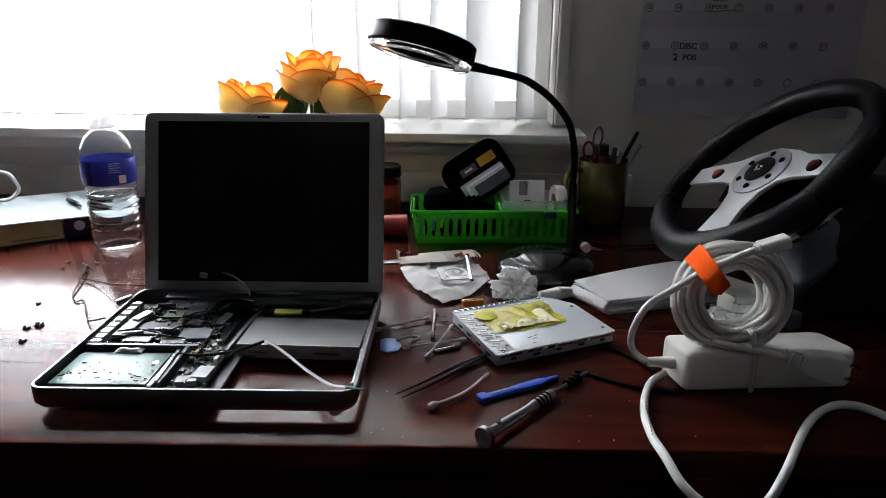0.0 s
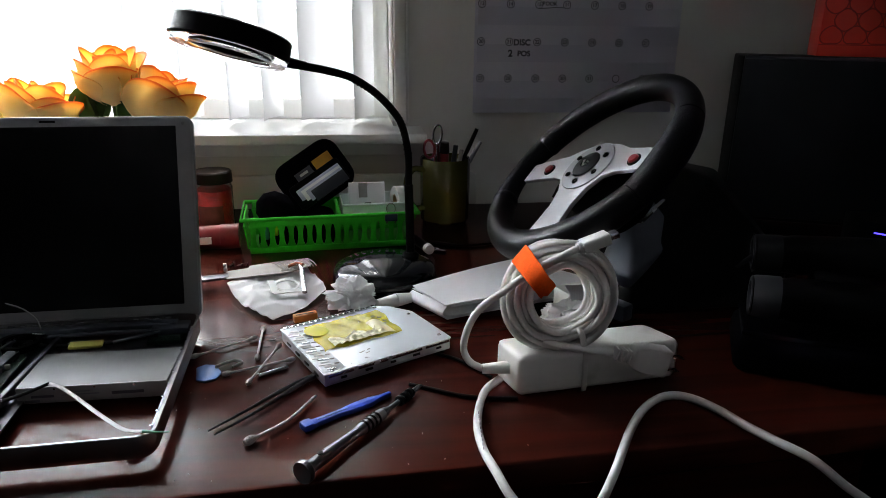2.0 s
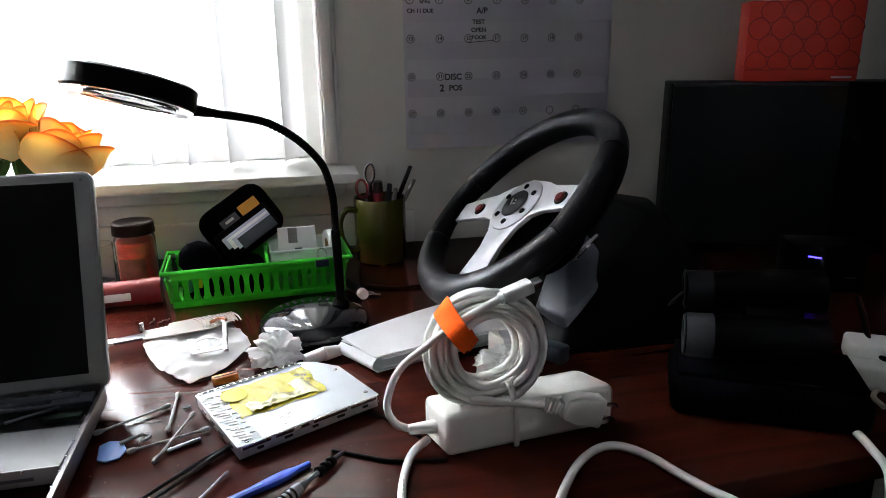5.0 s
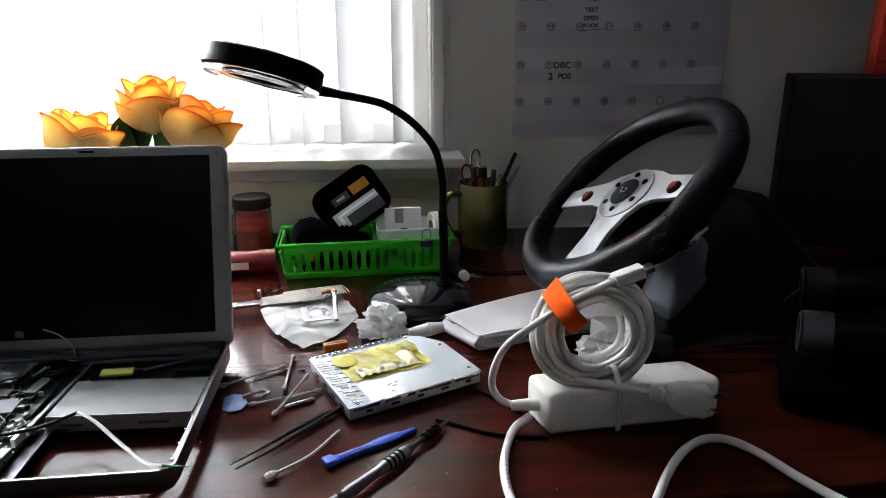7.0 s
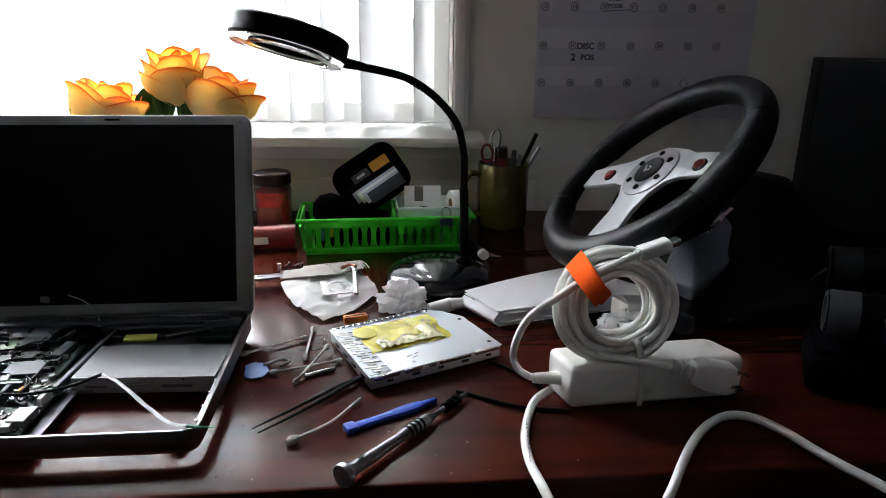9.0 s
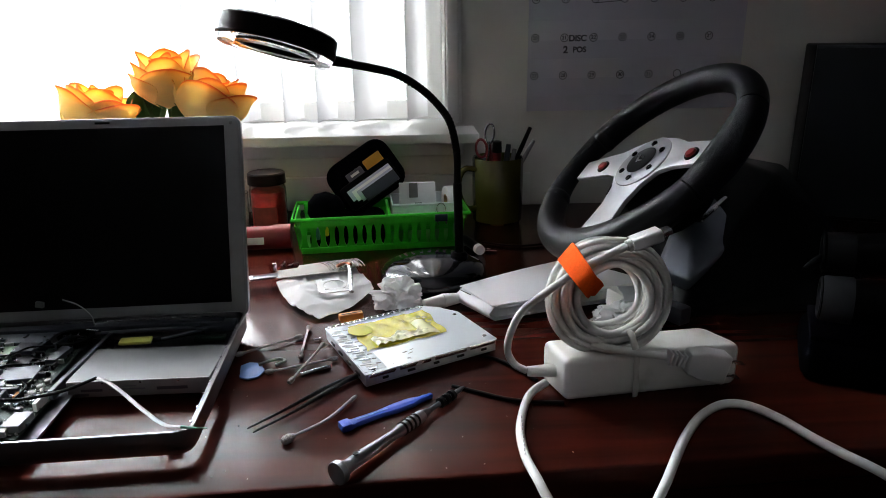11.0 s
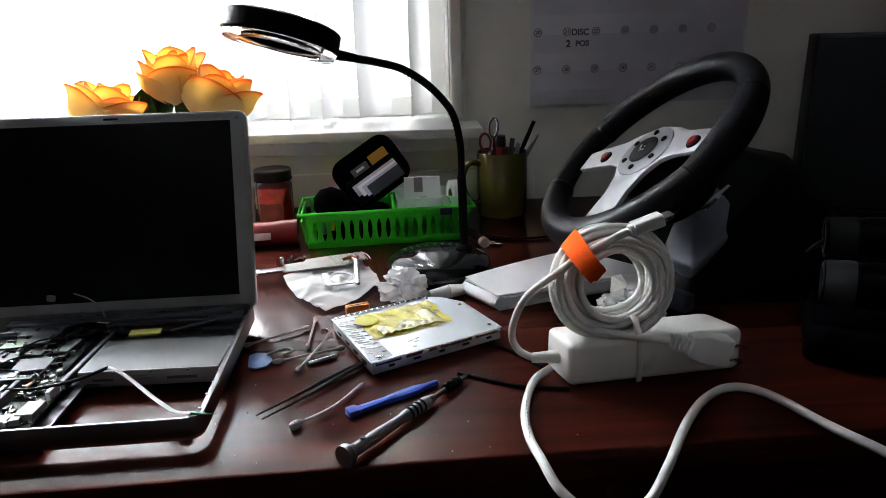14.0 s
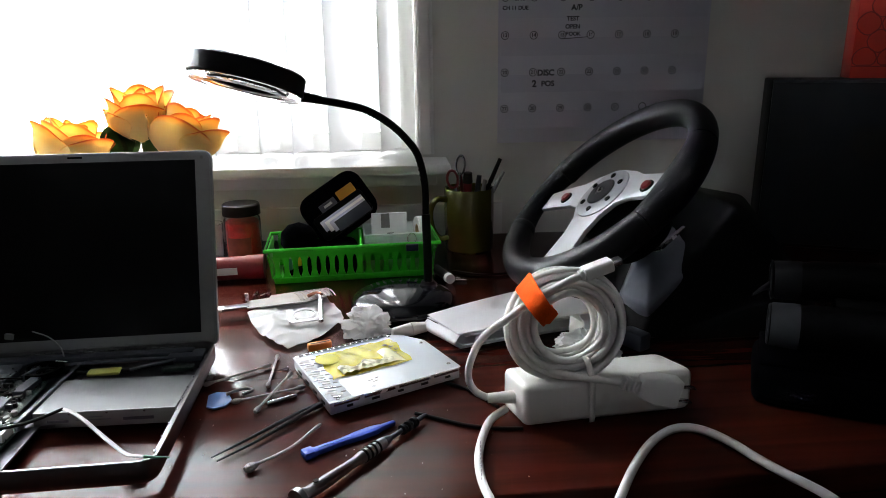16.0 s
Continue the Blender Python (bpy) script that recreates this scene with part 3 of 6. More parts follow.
for k in range(3):
    part("capacitor", lathe([(0, 0), (0.0028, 0), (0.0030, 0.0006), (0.0030, 0.0036), (0.0024, 0.0042), (0, 0.0042)], 18), GREYP, mb, m=pose(0.146 + 0.002 * k, 0.078 + 0.010 * k, TOPZ))
ports = ((0.088, 0.008), (0.099, 0.011), (0.1125, 0.012), (0.1265, 0.012), (0.141, 0.013), (0.1565, 0.012), (0.170, 0.010), (0.183, 0.009))
for y, d in ports:
    pb = comp("port", 0.0125, d, 0.0070, 0.0165, y, GREYP)
    part("port_shell", box(0.0105, d - 0.003, 0.0006, bevel=0.0001, seg=1), ALUB, pb, "bright metal port shell", m=pose(0, 0, 0.0073))
for k in range(270):
    x, y = rng.uniform(0.026, 0.150), rng.uniform(0.087, 0.192)
    if k > 200:
        x, y = rng.uniform(0.130, 0.164), rng.uniform(0.012, 0.086)
    s = rng.choice(((0.0018, 0.0011, 0.0008), (0.0022, 0.0014, 0.0012), (0.0042, 0.0035, 0.0018), (0.0058, 0.0024, 0.0020), (0.0032, 0.0032, 0.0014), (0.0012, 0.0022, 0.0010), (0.0085, 0.0018, 0.0026), (0.0016, 0.0060, 0.0028)))
    comp("component", s[0], s[1], s[2], x, y, rng.choice((CHIP, CHIP, CHIP, GREYP, DGREY, DGREY, ALUB, WHITEP if k > 200 else CHIP)), rng.choice((0, 0, 90, 90, 45)), bevel=0.0002)
for sx, sy, sz, x, y, tn in ((0.034, 0.026, 0.0050, 0.118, 0.112, 4), (0.022, 0.034, 0.0042, 0.094, 0.176, 0), (0.030, 0.012, 0.0055, 0.060, 0.096, -3), (0.012, 0.030, 0.0060, 0.138, 0.148, -8), (0.026, 0.010, 0.0048, 0.100, 0.093, 2)):
    pl = comp("cover_plate", sx, sy, sz, x, y, DGREY, tn, "dark grey metal cover plate")
    for cx, cy in ((-0.42, -0.40), (0.42, 0.40)):
        part("screw", lathe([(0, 0.0008), (0.0013, 0.0006), (0.0015, 0), (0, 0)], 12), ALUB, pl, m=pose(cx * sx, cy * sy, sz))
for k in range(170):
    x, y = rng.uniform(0.026, 0.150), rng.uniform(0.086, 0.194)
    if k % 4 == 0:
        x, y = rng.uniform(0.130, 0.164), rng.uniform(0.012, 0.086)
    s = rng.choice(((0.0014, 0.0008, 0.0016), (0.0010, 0.0030, 0.0030), (0.0090, 0.0022, 0.0044), (0.0022, 0.0080, 0.0050), (0.0050, 0.0042, 0.0036), (0.0016, 0.0016, 0.0022)))
    comp("component", s[0], s[1], s[2], x, y, rng.choice((CHIP, CHIP, CHIP, DGREY, GREYP, ALUB, OBLOCK if k % 9 == 0 else CHIP)), rng.choice((0, 0, 90, 4, -6)), bevel=0.0002)
for k in range(14):
    comp("contact", 0.0011, 0.0030, 0.0052, 0.030 + 0.0085 * k, 0.0885 + 0.0006 * (k % 3), ALUB)
for x, y, tn in ((0.048, 0.110, 12), (0.088, 0.118, -10), (0.112, 0.168, 80), (0.054, 0.184, 6), (0.128, 0.176, 70)):
    fr_ = comp("bracket", 0.022, 0.0034, 0.0070, x, y, DGREY, tn, "thin dark bracket")
    part("screw", lathe([(0, 0.0007), (0.0012, 0.0005), (0.0014, 0), (0, 0)], 12), ALUB, fr_, m=pose(0.008, 0, 0.0070))
for q in (((0.030, 0.090), (0.052, 0.104), (0.076, 0.106), (0.098, 0.122), (0.120, 0.130)), ((0.044, 0.170), (0.058, 0.148), (0.086, 0.150), (0.104, 0.160), (0.126, 0.164)), ((0.030, 0.112), (0.050, 0.116), (0.074, 0.112), (0.088, 0.100), (0.110, 0.100)), ((0.130, 0.092), (0.140, 0.080), (0.138, 0.060), (0.148, 0.044), (0.160, 0.040))):
    part("ribbon_cable", tube([(x, y, 0.0195 + 0.0015 * math.sin(9 * i)) for i, (x, y) in enumerate(q)], 0.0009), BLACKP, lap, "thin black board cable")
# the boards sit close behind the left rim
BOARDS = Matrix.Translation((-0.0062, 0.0125, 0.0)) @ Matrix.Diagonal((0.90, 0.98, 1.0, 1.0))
for ob in list(lap.children):
    if ob.name.split(".")[0] not in ("case_rim", "case_floor", "rubber_foot"):
        ob.matrix_basis = BOARDS @ ob.matrix_basis
# fan and heat pipe area along the hinge
fan = part("fan", lathe([(0.015, 0.0), (0.0195, 0.0), (0.0195, 0.0062), (0.0150, 0.0062), (0.0142, 0.0050), (0.0142, 0.0005)], 40), BLACKP, lap, "black round fan housing", m=pose(0.1165, 0.1935, 0.0135))
part("fan_hub", lathe([(0, 0), (0.006, 0), (0.006, 0.004), (0.005, 0.0046), (0, 0.0046)], 24), BLACKP, fan)
for k in range(11):
    a = 2 * math.pi * k / 11
    part("fan_blade", box(0.0085, 0.0006, 0.0036, (0.0098, 0, 0.0022), m=Matrix.Rotation(a, 4, "Z") @ Matrix.Rotation(0.3, 4, "X")), BLACKP, fan)
part("fan_shroud", prism([(-0.030, -0.012), (0.026, -0.016), (0.030, 0.010), (-0.026, 0.014)], 0.0, 0.0042, 0.0008), DGREY, lap, "dark stamped fan shroud", m=pose(0.066, 0.203, 0.0135))
for k in range(5):
    part("vent_dot", lathe([(0, 0.0004), (0.0010, 0.0003), (0.0011, 0), (0, 0)], 10), WHITEP, fan, m=pose(0.008 + 0.0026 * k, 0.0135 - 0.0008 * k, 0.0063))
part("hinge_cover", box(0.225, 0.012, 0.0060, bevel=0.001), DGREY, lap, m=pose(0.145, 0.2155, 0.0180))
for k in range(16):
    part("clip", box(0.0075, 0.0016, 0.0012, bevel=0.0002, seg=1), ALUB, lap, m=pose(0.090 + 0.0105 * k, 0.2205, 0.0225))
part("heat_pipe", tube([(0.140, 0.200, 0.018), (0.185, 0.203, 0.018), (0.225, 0.202, 0.018), (0.262, 0.204, 0.017)], 0.0026, flat=0.7), DGREY, lap)
part("cable_loom", tube([(0.138, 0.186, 0.017), (0.168, 0.177, 0.018), (0.200, 0.178, 0.018), (0.225, 0.184, 0.019), (0.243, 0.190, 0.018)], 0.0022), BLACKP, lap)
part("cable_loom", tube([(0.205, 0.177, 0.019), (0.230, 0.184, 0.021), (0.245, 0.192, 0.020)], 0.0016), DGREY, lap)
part("insulating_tape", box(0.030, 0.011, 0.0036, bevel=0.0012), YPATCH, lap, "yellow insulating tape patch", m=pose(0.1820, 0.1745, 0.0195, 4, 0, 2))
part("hinge_board", box(0.030, 0.010, 0.004, bevel=0.0005), PCBD, lap, m=pose(0.250, 0.182, 0.0155))
part("hinge_block", box(0.036, 0.020, 0.007, bevel=0.0015), DGREY, lap, m=pose(0.252, 0.209, 0.0165))
# optical bay: plate, its front face and the open battery bay before it
part("bay_plate", box(0.121, 0.062, 0.0012, bevel=0.0003), mat("dull_bay_plate", (0.13, 0.137, 0.14), 0.55, 0.3, vary=0.05, scale=60), lap, "plain grey aluminium bay plate", m=pose(0.2105, 0.1275, 0.0186, 0, 0, -2))
bf = part("bay_front", box(0.121, 0.0016, 0.0150, bevel=0.0004), mat("bay_front_grey", (0.22, 0.215, 0.22), 0.5, 0.3, vary=0.08), lap, "grey metal bay wall with printed bars", m=pose(0.2095, 0.0958, 0.0118, 0, 0, -2))
part("print_bar", box(0.026, 0.0004, 0.0028), INK, bf, m=pose(0.028, -0.0011, -0.001))
part("print_bar", box(0.018, 0.0004, 0.0022), INK, bf, m=pose(-0.040, -0.0011, -0.001))
part("print_bar", box(0.030, 0.0004, 0.0009), INKP, bf, m=pose(-0.010, -0.0011, -0.0005))
part("print_bar", box(0.012, 0.0004, 0.0009), INKP, bf, m=pose(-0.008, -0.0011, 0.0022))
for k in (-0.030, 0.002, 0.034):
    part("screw", lathe([(0, 0), (0.0010, 0), (0.0010, 0.0008), (0, 0.0010)], 12), ALUB, bf, m=pose(k, -0.0008, 0.0058, 90))
part("inner_frame", box(0.0045, 0.115, 0.009, bevel=0.001), DGREY, lap, m=pose(0.1475, 0.138, 0.0165, 0, 0, -4))
part("side_rail", box(0.0030, 0.180, 0.0085, bevel=0.0008), DSTEEL, lap, m=pose(0.2745, 0.108, 0.0180))
for k in range(9):
    part("screw", lathe([(0, 0), (0.0011, 0), (0.0011, 0.0008), (0, 0.0010)], 12), ALUB, lap, m=pose(0.2735, 0.018 + 0.021 * k, 0.0222))
part("wire", tube([(0.100, 0.072, 0.0205), (0.125, 0.070, 0.0205), (0.147, 0.0720, 0.0225), (0.163, 0.077, 0.0245), (0.1800, 0.0872, 0.0275)], 0.0014), BLACKP, lap, "black thin wire")
part("wire", tube([(0.1800, 0.0872, 0.0275), (0.190, 0.0815, 0.0262), (0.204, 0.0700, 0.0235), (0.229, 0.044, 0.0205), (0.254, 0.016, 0.0225), (0.2715, 0.0035, 0.0268)], 0.0019, flat=0.35), mat("grey_white_wire", (0.30, 0.28, 0.27), 0.5, vary=0.05), lap, "grey-white wire")
part("wire_end", tube([(0.271, 0.0035, 0.0268), (0.281, 0.0020, 0.0262), (0.290, 0.0016, 0.0258)], 0.0011, radii=lambda s: 0.0014 * (1 - 0.7 * s)), mat("green_sleeve", (0.03, 0.16, 0.08), 0.5), lap, "green wire end")
# the lid
lid_m = pose(LW / 2, 0.2345, 0.0150, -17.3)
lid = part("lid", prism(rounded(LW, 0.212, 0.009), -0.0045, 0.0045, 0.0012), ALU, lap, "silver aluminium display lid", m=lid_m @ pose(0, 0, 0.1056, 90))
part("bezel", prism(rounded(LW - 0.004, 0.208, 0.008), 0, 0.0010, 0.0003), BEZEL, lid, "grey display bezel", m=pose(0, 0, 0.0045))
part("screen", box(0.2455, 0.1855, 0.0010, bevel=0.0002), SCREEN, lid, "switched-off black display", m=pose(0, 0.0030, 0.0056))
part("latch", box(0.015, 0.0022, 0.0008, bevel=0.0002), BLACKP, lid, "black latch slot", m=pose(0, 0.1010, 0.0057))
part("bumper", lathe([(0, 0), (0.0018, 0), (0.0018, 0.0006), (0, 0.0008)], 14), GREYP, lid, m=pose(0.130, 0.098, 0.0055))
part("hinge_barrel", rod((0.02, 0.2295, 0.0165), (0.26, 0.2295, 0.0165), 0.0052), DGREY, lap)
part("display_wire", tube([(0.130, 0.212, 0.022), (0.124, 0.220, 0.030), (0.110, 0.2285, 0.038), (0.094, 0.2320, 0.0435)], 0.0007), GREYP, lap)
part("display_plug", box(0.008, 0.004, 0.006, bevel=0.0006), GREYP, lap, m=pose(0.072, 0.2300, 0.0400, 0, 12, 0))
part("antenna_wire", tube([(0.0277, 0.2367, 0.024), (-0.0052, 0.2427, 0.022), (-0.0599, 0.2756, 0.01), (-0.1094, 0.3139, 0.0), (-0.1308, 0.3236, 0.0), (-0.1417, 0.3557, 0.0), (-0.1425, 0.3665, 0.001), (-0.1197, 0.3055, 0.0), (-0.1081, 0.2673, -0.0015), (-0.0935, 0.248, -0.0015), (-0.0834, 0.2483, -0.0015), (-0.0596, 0.207, 0.0), (-0.0411, 0.18, 0.004), (-0.0101, 0.1572, 0.018)], 0.0009), BLACKP, lap, "thin black antenna wire lying on the desk")
part("antenna_plug", box(0.018, 0.006, 0.006, bevel=0.001), GREYP, lap, m=pose(-0.006, 0.194, 0.0235, 0, -10, 40))

# ---------------------------------------------------------------- steering wheel
WN = Vector((-0.6752, -0.0486, 0.7360)).normalized()
WU = Vector((0.3467, -0.9014, 0.2586))
WU = (WU - WN * WU.dot(WN)).normalized()
WV = WN.cross(WU)
WM = basis(Vector((0.3674, 0.7522, 0.1642)), WU, WV, WN)
wheel = thing("steering_wheel", "black leather game steering wheel with silver spokes on a plastic base", "steering wheel")
WR = 0.1279


def rim_arc(a0, a1, r, bulge=0.0, n=40):
    """A stretch of rim that thickens towards the hub and keeps its outer edge round."""
    pts = []
    for k in range(n + 1):
        a = radians(a0 + (a1 - a0) * k / n)
        mid = RIM_OUT - r - bulge * math.sin(math.pi * k / n)
        pts.append((mid * math.cos(a), mid * math.sin(a), 0))
    return tube(pts, r, n=2, seg=24, radii=lambda s: r + bulge * math.sin(math.pi * s), flat=1.08)


RIM_OUT = 0.1424
part("rim", rim_arc(26, 156, 0.0145, 0.0006), LEATH, wheel, "black leather upper rim", WM)
part("rim", rim_arc(204, 334, 0.0145, 0.0032), LEATH, wheel, "black leather lower rim", WM)
part("grip", rim_arc(156.4, 203.6, 0.0140, -0.0022), LEATHP, wheel, "perforated leather grip at the spoke", WM)
part("grip", rim_arc(-25.6, 25.6, 0.0145, 0.0024), LEATHP, wheel, "perforated leather grip at the spoke", WM)


def at_rim(a):
    return WM @ Matrix.Rotation(radians(a), 4, "Z") @ Matrix.Translation((WR, 0, 0)) @ Matrix.Rotation(radians(90), 4, "X")


# the padded rim swells to a rounded stop where it meets each spoke
for a in (156, 204):
    part("thumb_stop", lathe([(0.0118, -0.0075), (0.0142, -0.0066), (0.0156, -0.0040), (0.0160, 0.0), (0.0156, 0.0040), (0.0142, 0.0066), (0.0118, 0.0075)], 32), LEATH, wheel, "rounded leather thumb stop", m=at_rim(a))
for a in (220, 334):
    part("seam", lathe([(0.0130, -0.0009), (0.0151, -0.0004), (0.0151, 0.0004), (0.0130, 0.0009)], 32), BLACKP, wheel, m=at_rim(a))
for k in range(26):
    a = radians(46 + 2.4 * k)
    part("stitch", box(0.0022, 0.0007, 0.0006, bevel=0.0002, seg=1), GREYP, wheel, m=WM @ Matrix.Rotation(a, 4, "Z") @ Matrix.Translation((WR - 0.0140, 0, 0.0050)) @ Matrix.Rotation(radians(70), 4, "Z"))
spz = -0.004
WS = WM
SP = [(-0.116, 0.015), (-0.085, 0.019), (-0.052, 0.023), (-0.034, 0.031), (0.0, 0.039), (0.034, 0.031), (0.052, 0.023), (0.085, 0.019), (0.116, 0.015),
      (0.116, -0.013), (0.082, -0.013), (0.052, -0.013), (0.036, -0.018), (0.024, -0.036), (0.019, -0.060), (0.021, -0.085), (0.025, -0.112),
      (-0.025, -0.112), (-0.021, -0.085), (-0.019, -0.060), (-0.024, -0.036), (-0.036, -0.018), (-0.052, -0.013), (-0.082, -0.013), (-0.116, -0.013)]
part("spoke_plate", prism(SP, spz - 0.0035, spz + 0.0020, 0.0009), SILVER, wheel, "silver three-spoke plate", WS)
hub = part("hub_disc", lathe([(0, 0.0050), (0.018, 0.0050), (0.0185, 0.0042), (0.033, 0.0040), (0.036, 0.0028), (0.0368, 0), (0, 0)], 48), SILVERD, wheel, "dark silver round hub", WS @ pose(0, 0, spz + 0.0004))
part("hub_cap", lathe([(0, 0.0022), (0.0165, 0.0018), (0.0187, 0.0006), (0.0190, 0), (0, 0)], 40), RINGG, hub, "dark grey hub cap", pose(0, 0, 0.0050))
for k in range(6):
    a = radians(30 + 60 * k)
    part("bolt", lathe([(0.0016, 0.0002), (0.0018, 0.0012), (0.0034, 0.0012), (0.0036, 0), (0, 0)], 18), BLACKP, hub, "black hexagon bolt", pose(0.0262 * math.cos(a), 0.0262 * math.sin(a), 0.0041))
part("emblem", join(box(0.0030, 0.011, 0.0008, (-0.0025, 0.0005, 0.0026), m=Matrix.Rotation(0.3, 4, "Z")), box(0.008, 0.0024, 0.0008, (0.002, -0.0035, 0.0026)), box(0.0055, 0.0022, 0.0008, (0.0030, 0.0030, 0.0026), m=Matrix.Rotation(-0.5, 4, "Z"))), ALUB, hub, "pale abstract emblem", pose(0, 0, 0.0050))
for sx in (-1, 1):
    b = part("button", lathe([(0, 0.0046), (0.0050, 0.0042), (0.0062, 0.0026), (0.0062, 0), (0, 0)], 26), RED, wheel, "red round button", WS @ pose(0.073 * sx, 0.0015, spz + 0.0018))
    part("button_ring", lathe([(0.0064, 0.0002), (0.0066, 0.0020), (0.0082, 0.0016), (0.0086, 0.0)], 26), BLACKP, b, m=pose(0, 0, 0))
for sx in (-1, 1):
    part("paddle", prism([(0.030 * sx, 0.004), (0.085 * sx, 0.030), (0.092 * sx, 0.018), (0.082 * sx, -0.016), (0.036 * sx, -0.014)], -0.034, -0.031, 0.0006), BLACKP, wheel, m=WM)
PX = Vector((0.80, 0.25, 0.50)).normalized()
PN = Vector((-0.85, -0.30, 0.43))
PN = (PN - PX * PN.dot(PX)).normalized()
part("shifter_paddle", prism([(0.0, -0.006), (0.046, 0.000), (0.046, 0.005), (-0.008, 0.004)], -0.001, 0.001, 0.0004), ALUB, wheel, "bright metal paddle edge", basis(Vector((0.442, 0.762, 0.091)), PX, PN.cross(PX), PN))
part("column", lathe([(0, -0.014), (0.040, -0.016), (0.046, -0.026), (0.046, -0.050), (0.040, -0.078), (0, -0.078)], 40), BLACKP, wheel, "black round column housing", WM)


def hull(points, bevel=0.0):
    bm = bmesh.new()
    for q in points:
        bm.verts.new(q)
    r = bmesh.ops.convex_hull(bm, input=bm.verts)
    bmesh.ops.delete(bm, geom=[v for v in bm.verts if not v.link_faces], context="VERTS")
    bmesh.ops.dissolve_limit(bm, angle_limit=radians(4), verts=bm.verts, edges=bm.edges)
    if bevel:
        bmesh.ops.bevel(bm, geom=bm.edges[:], offset=bevel, segments=3, profile=0.5, affect="EDGES")
    return bm


part("front_housing", hull([(0.392, 0.745, 0.042), (0.412, 0.702, 0.043), (0.515, 0.772, 0.076), (0.452, 0.80, 0.108), (0.47, 0.86, 0.110), (0.55, 0.86, 0.09), (0.53, 0.80, 0.02), (0.42, 0.72, 0.015), (0.41, 0.80, 0.015)], 0.004), PANELG, wheel, "slate grey plastic front housing")
part("base", hull([(0.398, 0.692, 0.0), (0.392, 0.770, 0.0), (0.61, 0.70, 0.0), (0.64, 0.95, 0.0), (0.43, 0.96, 0.0), (0.62, 0.72, 0.045), (0.63, 0.93, 0.120), (0.46, 0.93, 0.120), (0.42, 0.715, 0.028), (0.55, 0.80, 0.135), (0.52, 0.90, 0.145)], 0.006), BLACKP, wheel, "black plastic wheel base")
part("clamp_foot", box(0.018, 0.030, 0.020, bevel=0.003), DGREY, wheel, m=pose(0.394, 0.688, 0.0105, 0, 0, 30))

# ---------------------------------------------------------------- magnifier lamp
lamp = thing("magnifier_lamp", "black gooseneck magnifier lamp on a round glossy base", "desk lamp")
LB = pose(0.138, 0.838, 0)
part("lamp_base", lathe([(0, 0.0), (0.064, 0.0), (0.067, 0.004), (0.067, 0.012), (0.063, 0.019), (0.050, 0.0255), (0.025, 0.0285), (0, 0.029)], 64), BASEG, lamp, "smoky black glossy round base", LB)
neck_pts = [(0.172, 0.846, 0.020), (0.172, 0.855, 0.070), (0.171, 0.860, 0.120), (0.1705, 0.860, 0.160), (0.163, 0.860, 0.195), (0.149, 0.856, 0.217), (0.128, 0.848, 0.238), (0.102, 0.836, 0.255), (0.072, 0.818, 0.2645), (0.046, 0.800, 0.2705), (0.030, 0.790, 0.275)]
part("pole", tube(neck_pts[:3], 0.0056, 8, 16), BLACKP, lamp, "straight black tube")
part("gooseneck", tube(neck_pts[2:], 0.0045, 10, 14), BLACKP, lamp, "ribbed black gooseneck")
for k, q in enumerate(spline(neck_pts[3:8], 12)):
    if k % 2 == 0:
        line = spline(neck_pts[3:8], 12)
        d = line[min(k + 1, len(line) - 1)] - line[max(k - 1, 0)]
        part("rib", lathe([(0.0044, -0.0011), (0.0050, -0.0004), (0.0050, 0.0004), (0.0044, 0.0011)], 16), BLACKP, lamp, m=Matrix.Translation(q) @ d.to_track_quat("Z", "Y").to_matrix().to_4x4())
part("collar", lathe([(0.0062, 0), (0.011, 0.0005), (0.011, 0.004), (0.0075, 0.008), (0.0062, 0.008)], 24), BLACKP, lamp, m=pose(0.172, 0.8465, 0.0262))
hz = Vector((0.235, 0.205, 0.95)).normalized()
hx = (Vector((1, 0.3, 0)) - hz * Vector((1, 0.3, 0)).dot(hz)).normalized()
HM = basis(Vector((-0.0225, 0.763, 0.2895)), hx, hz.cross(hx), hz) @ Matrix.Scale(0.95, 4)
part("head_housing", lathe([(0.043, 0.0205), (0.0615, 0.0215), (0.0640, 0.0195), (0.0648, 0.001), (0.0625, -0.001), (0.0600, 0.0015), (0.0585, 0.014), (0.046, 0.014), (0.043, 0.0205)], 72), BLACKP, lamp, "black ring-shaped lamp head", HM)
part("diffuser", lathe([(0.0446, -0.0012), (0.0600, -0.0012), (0.0632, -0.0022), (0.0612, -0.0072), (0.0460, -0.0072), (0.0446, -0.0012)], 72), mat("clear_diffuser", (0.97, 0.96, 0.96), 0.12, vary=0.02, trans=1.0, ior=1.08), lamp, "clear ring diffuser", HM)
part("lens_ring", lathe([(0.0405, 0.012), (0.0430, 0.013), (0.0438, -0.002), (0.0400, -0.001), (0.0405, 0.012)], 64), BLACKP, lamp, m=HM)
part("lens", lathe([(0, 0.0075), (0.020, 0.0068), (0.0402, 0.0042), (0.0402, 0.0036), (0.020, 0.0012), (0, 0.0006)], 48), LENS, lamp, "clear round magnifier lens", HM)
part("lens_cover", lathe([(0, 0.0225), (0.040, 0.0222), (0.0435, 0.0205), (0.0435, 0.0180), (0, 0.0180)], 56), BLACKP, lamp, "black lens cover", HM)
part("copper_reflector", lathe([(0.0455, 0.010), (0.058, 0.0105), (0.0592, 0.003)], 48), COPPER, lamp, m=HM)
